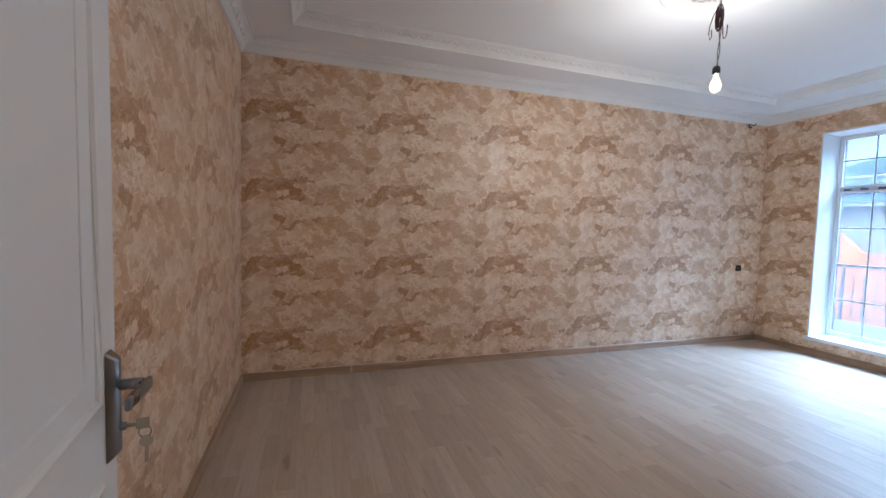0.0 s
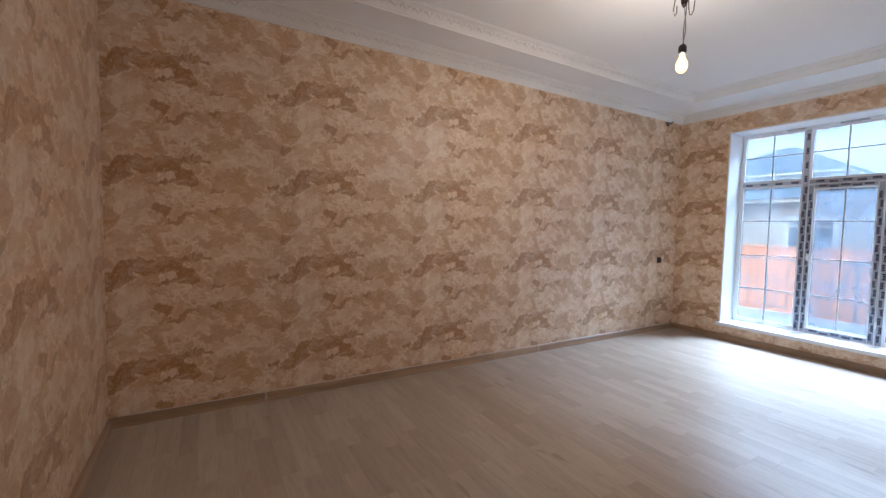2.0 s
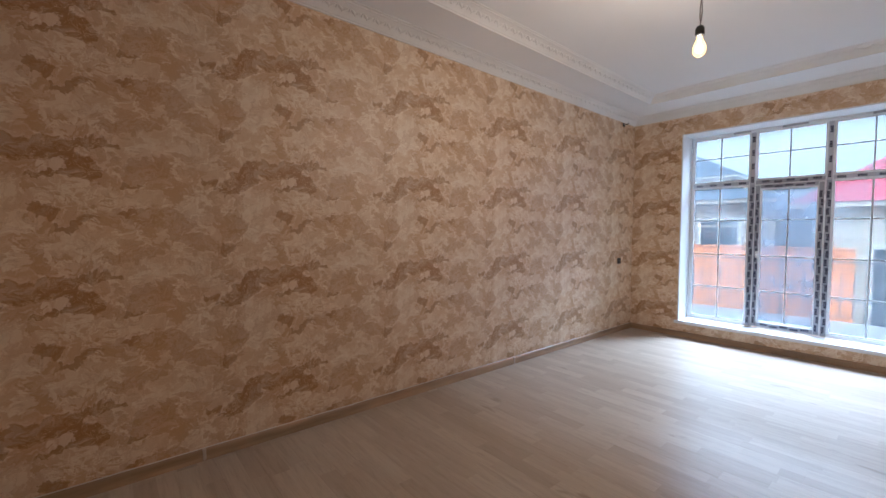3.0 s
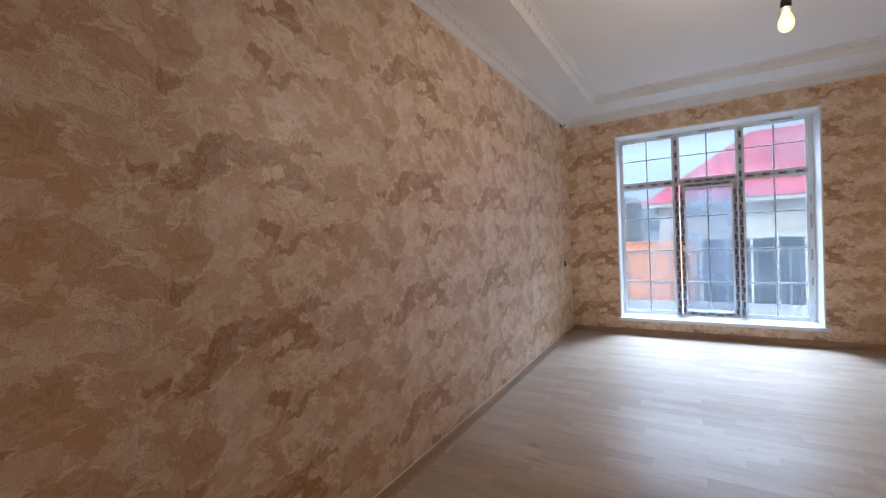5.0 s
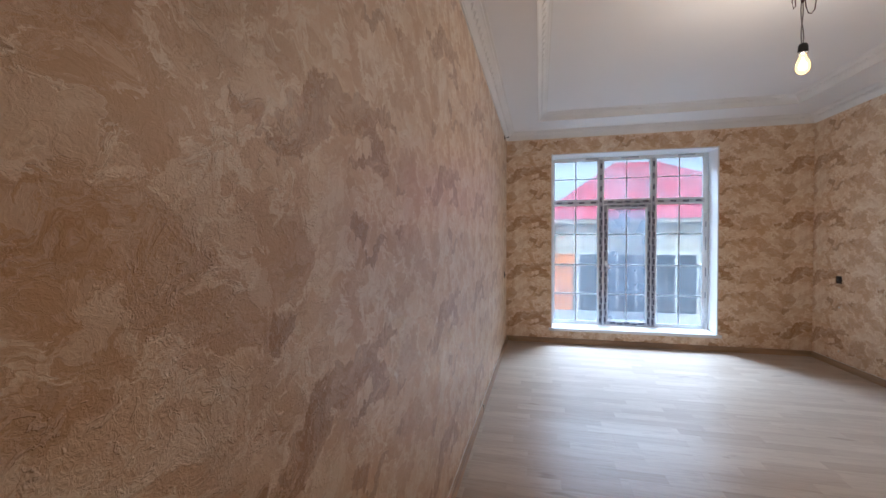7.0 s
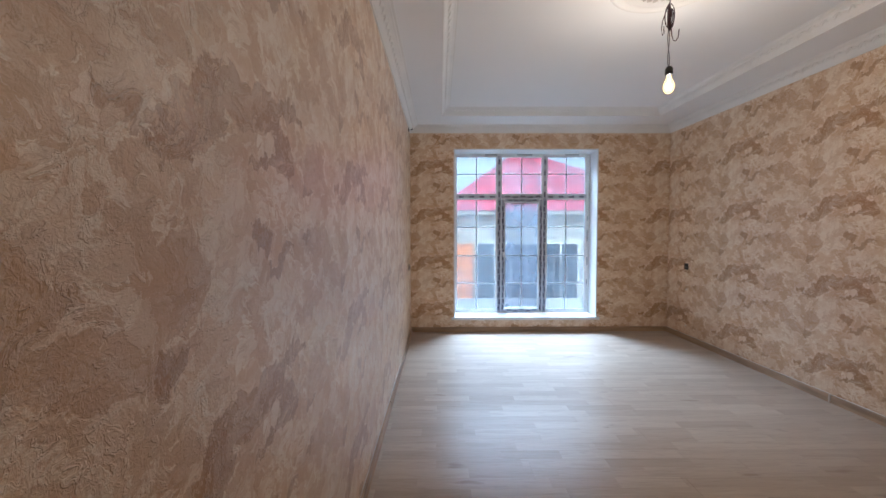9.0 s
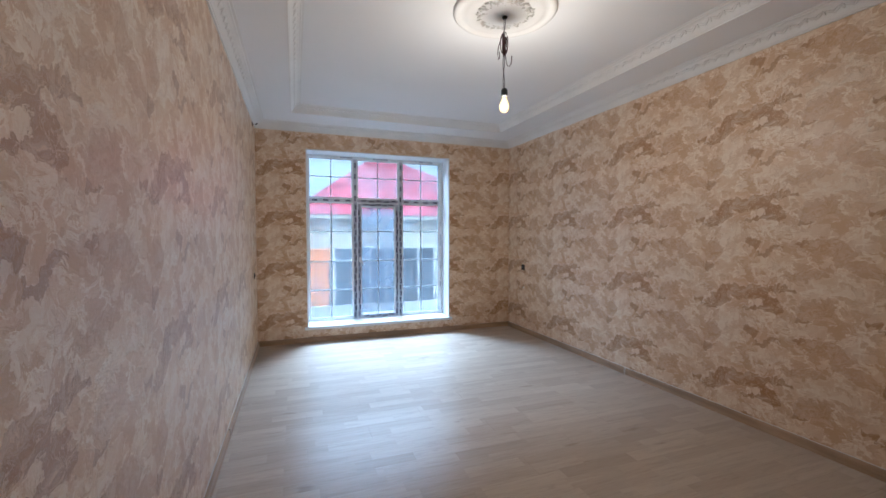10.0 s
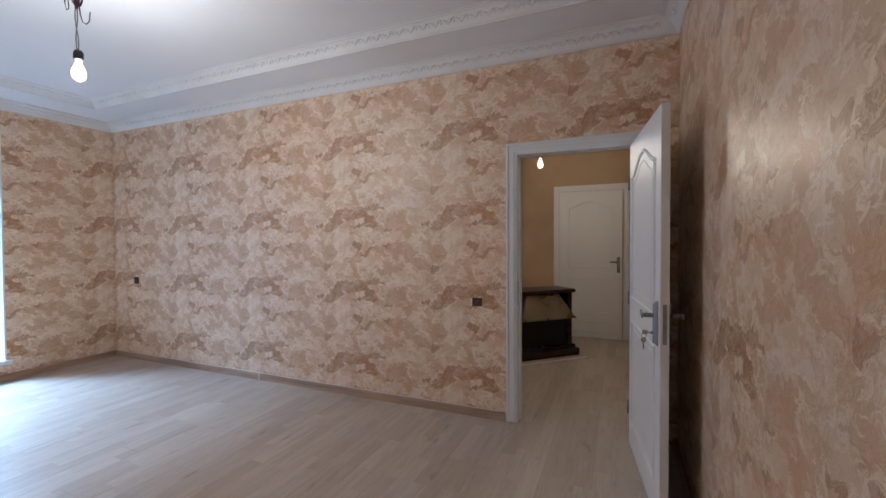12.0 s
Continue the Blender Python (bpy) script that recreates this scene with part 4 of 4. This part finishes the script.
part("cable_end", tube([(0.0, -0.004, 0.0), (0.004, -0.03, -0.004), (0.016, -0.05, 0.006), (0.028, -0.052, 0.018)], 0.006, 8), BLACK, cable, "", True)
part("cable_end", tube([(-0.01, -0.004, 0.004), (-0.012, -0.03, -0.012), (-0.004, -0.046, -0.024)], 0.004, 8), WHITE_PLASTIC, cable, "pale cable core", True)
for z in (0.645, 0.175):
    p = tagged(part("wall_plug", lathe([(0.010, 0), (0.010, 0.004), (0.006, 0.008), (0, 0.009)], 12, m=Matrix.Rotation(radians(-90), 4, "X")), WHITE_PLASTIC, smooth=True, at=pose(5.05, YS - 0.0062, z)), "small white plastic plug in the wallpaper", "wall plug", "wall plugs")

# ---------------------------------------------------------------- outside
tagged(part("ground", box(XE + T_E + 0.001, 900, -900, 900, -3.3, -3.2), ASPHALT), "concrete yard ground reaching the horizon", "ground", "", "structure")
tagged(part("ground", box(-900, XE + T_E - 0.6, -900, 900, -3.3, -3.2), ASPHALT), "concrete ground under the building", "ground", "", "structure")
terrace = structure("terrace", box(XE + T_E, 8.42, -4.0, 11.0, -0.35, -0.02, bevel=0.01), TERRACE, "pale wet terrace slab outside the window", "terrace")
railing = thing("terrace_railing", "silver-painted wrought iron railing with scroll bands", "railing", pose(8.30, 0, -0.02))
for z, r in ((0.90, 0.016), (0.80, 0.009), (0.09, 0.011)):
    part("rail", box(-r, r, -3.9, 10.9, z - r, z + r, bevel=0.003), IRON, railing)
bar = mesh_of("bar", box(-0.009, 0.009, -0.009, 0.009, 0.098, 0.757), IRON)
knob = mesh_of("knob", lathe([(0, -0.02), (0.012, -0.014), (0.017, 0.0), (0.012, 0.014), (0, 0.02)], 10), IRON, True)
post = mesh_of("post", box(-0.018, 0.018, -0.018, 0.018, 0.0, 0.93, bevel=0.003), IRON)
arc = mesh_of("scroll", tube([(0, 0.066 * math.cos(a), 0.052 * math.sin(a)) for a in [math.pi * i / 10 for i in range(11)]], 0.009, 6), IRON, True)


def piece(name, me, parent, m):
    o = new(name, me)
    o.parent = parent
    o.matrix_basis = m
    return o


for i in range(106):
    y = -3.8 + 0.14 * i
    if i % 12 == 0:
        piece("post", post, railing, pose(0, y, 0))
    else:
        b = piece("bar", bar, railing, pose(0, y, 0))
        if i % 2:
            piece("knob", knob, railing, pose(0, y, 0.46))
    if -1.4 < y < 6.5 and i % 12 != 11:
        piece("scroll", arc, railing, pose(0, y + 0.07, 0.60, 180, 0, 0))
        piece("scroll", arc, railing, pose(0, y + 0.07, 0.30, 0, 0, 0))

# orange garden wall with a stepped-up end
bm = bmesh.new()
outline = [(2.51, -3.2), (13.0, -3.2), (13.0, 1.75), (8.0, 1.75), (7.55, 1.55), (6.9, 0.92), (2.51, 0.92)]
front = [bm.verts.new((13.4, y, z)) for y, z in outline]
back = [bm.verts.new((13.65, y, z)) for y, z in outline]
bm.faces.new(front), bm.faces.new(back)
for i in range(len(outline)):
    j = (i + 1) % len(outline)
    bm.faces.new((front[i], front[j], back[j], back[i]))
bmesh.ops.recalc_face_normals(bm, faces=bm.faces)
orange = tagged(part("garden_wall", bm, ORANGE), "bright orange rendered garden wall", "wall")
part("coping", box(13.36, 13.69, 2.49, 6.88, 0.923, 0.96, bevel=0.01), ORANGE, orange)


def house(name, label, x0, x1, y0, y1, z_eave, ridge, wall_mat, roof_mat, windows, over=0.45):
    """A low house seen from its yard side: walls, hip roof with ribs, windows with frames."""
    h = thing(name, label, "house", pose((x0 + x1) / 2, (y0 + y1) / 2, -3.2))
    ox, oy, oz = (x0 + x1) / 2, (y0 + y1) / 2, -3.2
    L = lambda x, y, z: (x - ox, y - oy, z - oz)

    def lbox(name, a, b, mat, parent=h, label="", bevel=0.0):
        (p, q, r), (s, t, u) = L(*a), L(*b)
        return part(name, box(p, s, q, t, r, u, bevel=bevel), mat, parent, label)

    lbox("wall", (x0, y0, -3.2), (x1, y1, z_eave), wall_mat)
    lbox("band", (x0 - 0.03, y0 - 0.03, z_eave - 0.95), (x0, y1 + 0.03, z_eave - 0.87), wall_mat, bevel=0.008)
    lbox("fascia", (x0 - over, y0 - over, z_eave - 0.14), (x1 + over, y1 + over, z_eave), wall_mat, bevel=0.01)
    (ry0, ry1, rx, rz) = ridge
    bm = bmesh.new()
    c = [bm.verts.new(L(*q)) for q in ((x0 - over - 0.05, y0 - over, z_eave), (x1 + over, y0 - over, z_eave), (x1 + over, y1 + over, z_eave), (x0 - over - 0.05, y1 + over, z_eave))]
    r0, r1 = bm.verts.new(L(rx, ry0, rz)), bm.verts.new(L(rx, ry1, rz))
    bm.faces.new((c[0], c[3], r1, r0)), bm.faces.new((c[1], c[0], r0)), bm.faces.new((c[2], c[1], r0, r1)), bm.faces.new((c[3], c[2], r1)), bm.faces.new(c)
    bmesh.ops.recalc_face_normals(bm, faces=bm.faces)
    roof = part("roof", bm, roof_mat, h)
    bm = bmesh.new()
    n = int((y1 - y0 + 2 * over) / 0.35)
    for i in range(1, n):
        y = y0 - over + (y1 - y0 + 2 * over) * i / n
        f = 1.0
        if y > ry1:
            f = (y1 + over - y) / (y1 + over - ry1)
        elif y < ry0:
            f = (y - y0 + over) / (ry0 - y0 + over)
        a = Vector(L(x0 - over - 0.05, y, z_eave + 0.01))
        b = a.lerp(Vector(L(rx, y, rz + 0.01)), max(0.03, f))
        tube([a, b], 0.018, 4, bm=bm)
    part("roof_ribs", bm, roof_mat, roof)
    for wy0, wy1, wz0, wz1, frame_mat, cols in windows:
        lw = lbox("window", (x0 - 0.02, wy0, wz0), (x0 - 0.004, wy1, wz1), DARK_GLASS, label="dark window")
        for a, b, e, g in ((wy0 - 0.1, wy0, wz0 - 0.1, wz1 + 0.1), (wy1, wy1 + 0.1, wz0 - 0.1, wz1 + 0.1), (wy0, wy1, wz0 - 0.1, wz0), (wy0, wy1, wz1, wz1 + 0.1)):
            lbox("window_frame", (x0 - 0.06, a, e), (x0 - 0.001, b, g), frame_mat, lw)
        for k in range(1, cols):
            y = wy0 + (wy1 - wy0) * k / cols
            lbox("window_bar", (x0 - 0.05, y - 0.03, wz0), (x0 - 0.021, y + 0.03, wz1), frame_mat, lw)
    return h


WHITE_RENDER = surface("white_render", (0.70, 0.68, 0.62), 0.85, grain=20, vary=0.08, bump=0.2, dirt=0.15)
house("neighbour_house", "beige rendered house with pinkish red sheet roof", 14.5, 22.0, -5.6, 3.4, 2.11, (-1.05, 0.62, 18.0, 4.62), BEIGE, RED_ROOF,
      [(-1.33, 2.26, -1.25, 0.93, WHITE_RENDER, 6), (-4.6, -2.8, -1.25, 0.93, WHITE_RENDER, 3)])
house("far_house", "tan house with grey-blue sheet roof behind the garden wall", 16.5, 24.0, 4.6, 16.0, 2.45, (8.0, 13.0, 20.5, 3.5), TAN_STONE, BLUE_ROOF,
      [(5.6, 6.7, 0.75, 1.75, WHITE_RENDER, 2), (9.5, 10.8, 0.75, 1.75, WHITE_RENDER, 2)])
house("distant_house", "distant pale house with dark hipped roof", 30.0, 38.0, 9.5, 18.0, 4.9, (12.5, 13.2, 33.0, 6.9), WHITE_RENDER, BLUE_ROOF,
      [(11.0, 12.2, 2.9, 4.2, WHITE_RENDER, 2)])

# ---------------------------------------------------------------- floor boards
def board_mesh(name, w, l, h=0.008, c=0.0005):
    """A laminate board with eased top edges; origin at its low corner, top at z = 0."""
    v = [(0, 0, -h), (w, 0, -h), (w, l, -h), (0, l, -h), (0, 0, -c), (w, 0, -c), (w, l, -c), (0, l, -c), (c, c, 0), (w - c, c, 0), (w - c, l - c, 0), (c, l - c, 0)]
    f = [(3, 2, 1, 0), (8, 9, 10, 11)]
    for i in range(4):
        j = (i + 1) % 4
        f += [(i, j, 4 + j, 4 + i), (4 + i, 4 + j, 8 + j, 8 + i)]
    me = bpy.data.meshes.new(name)
    me.from_pydata(v, [], f)
    me.materials.append(LAMINATE)
    return me


floor = structure("floor", box(XW, XE, Y_HALL, YN, -0.15, -0.009), LAMINATE, "pale greyed oak laminate floor", "floor")
hall_floor = structure("hall_floor", box(HX0, HX1, HY, Y_HALL, -0.15, -0.009), LAMINATE, "pale greyed oak laminate hall floor", "floor")
BW, BL = 0.192, 1.285
cache = {}


def lay(parent, x0, x1, y0, y1, shift):
    i = 0
    x = x0
    while x < x1 - 0.004:
        w = min(BW, x1 - x)
        y = y0 - (i * 0.43 + shift) % BL
        while y < y1 - 0.004:
            a, b = max(y, y0), min(y + BL, y1)
            if b - a > 0.004:
                key = (round(w, 3), round(b - a, 3))
                if key not in cache:
                    cache[key] = board_mesh("board", w - 0.0003, b - a - 0.0003)
                piece("board", cache[key], parent, pose(x, a, 0))
            y += BL
        x += BW
        i += 1


lay(floor, XW, XE, Y_HALL, YN, 0.2)
lay(hall_floor, HX0, HX1, HY, Y_HALL, 0.5)
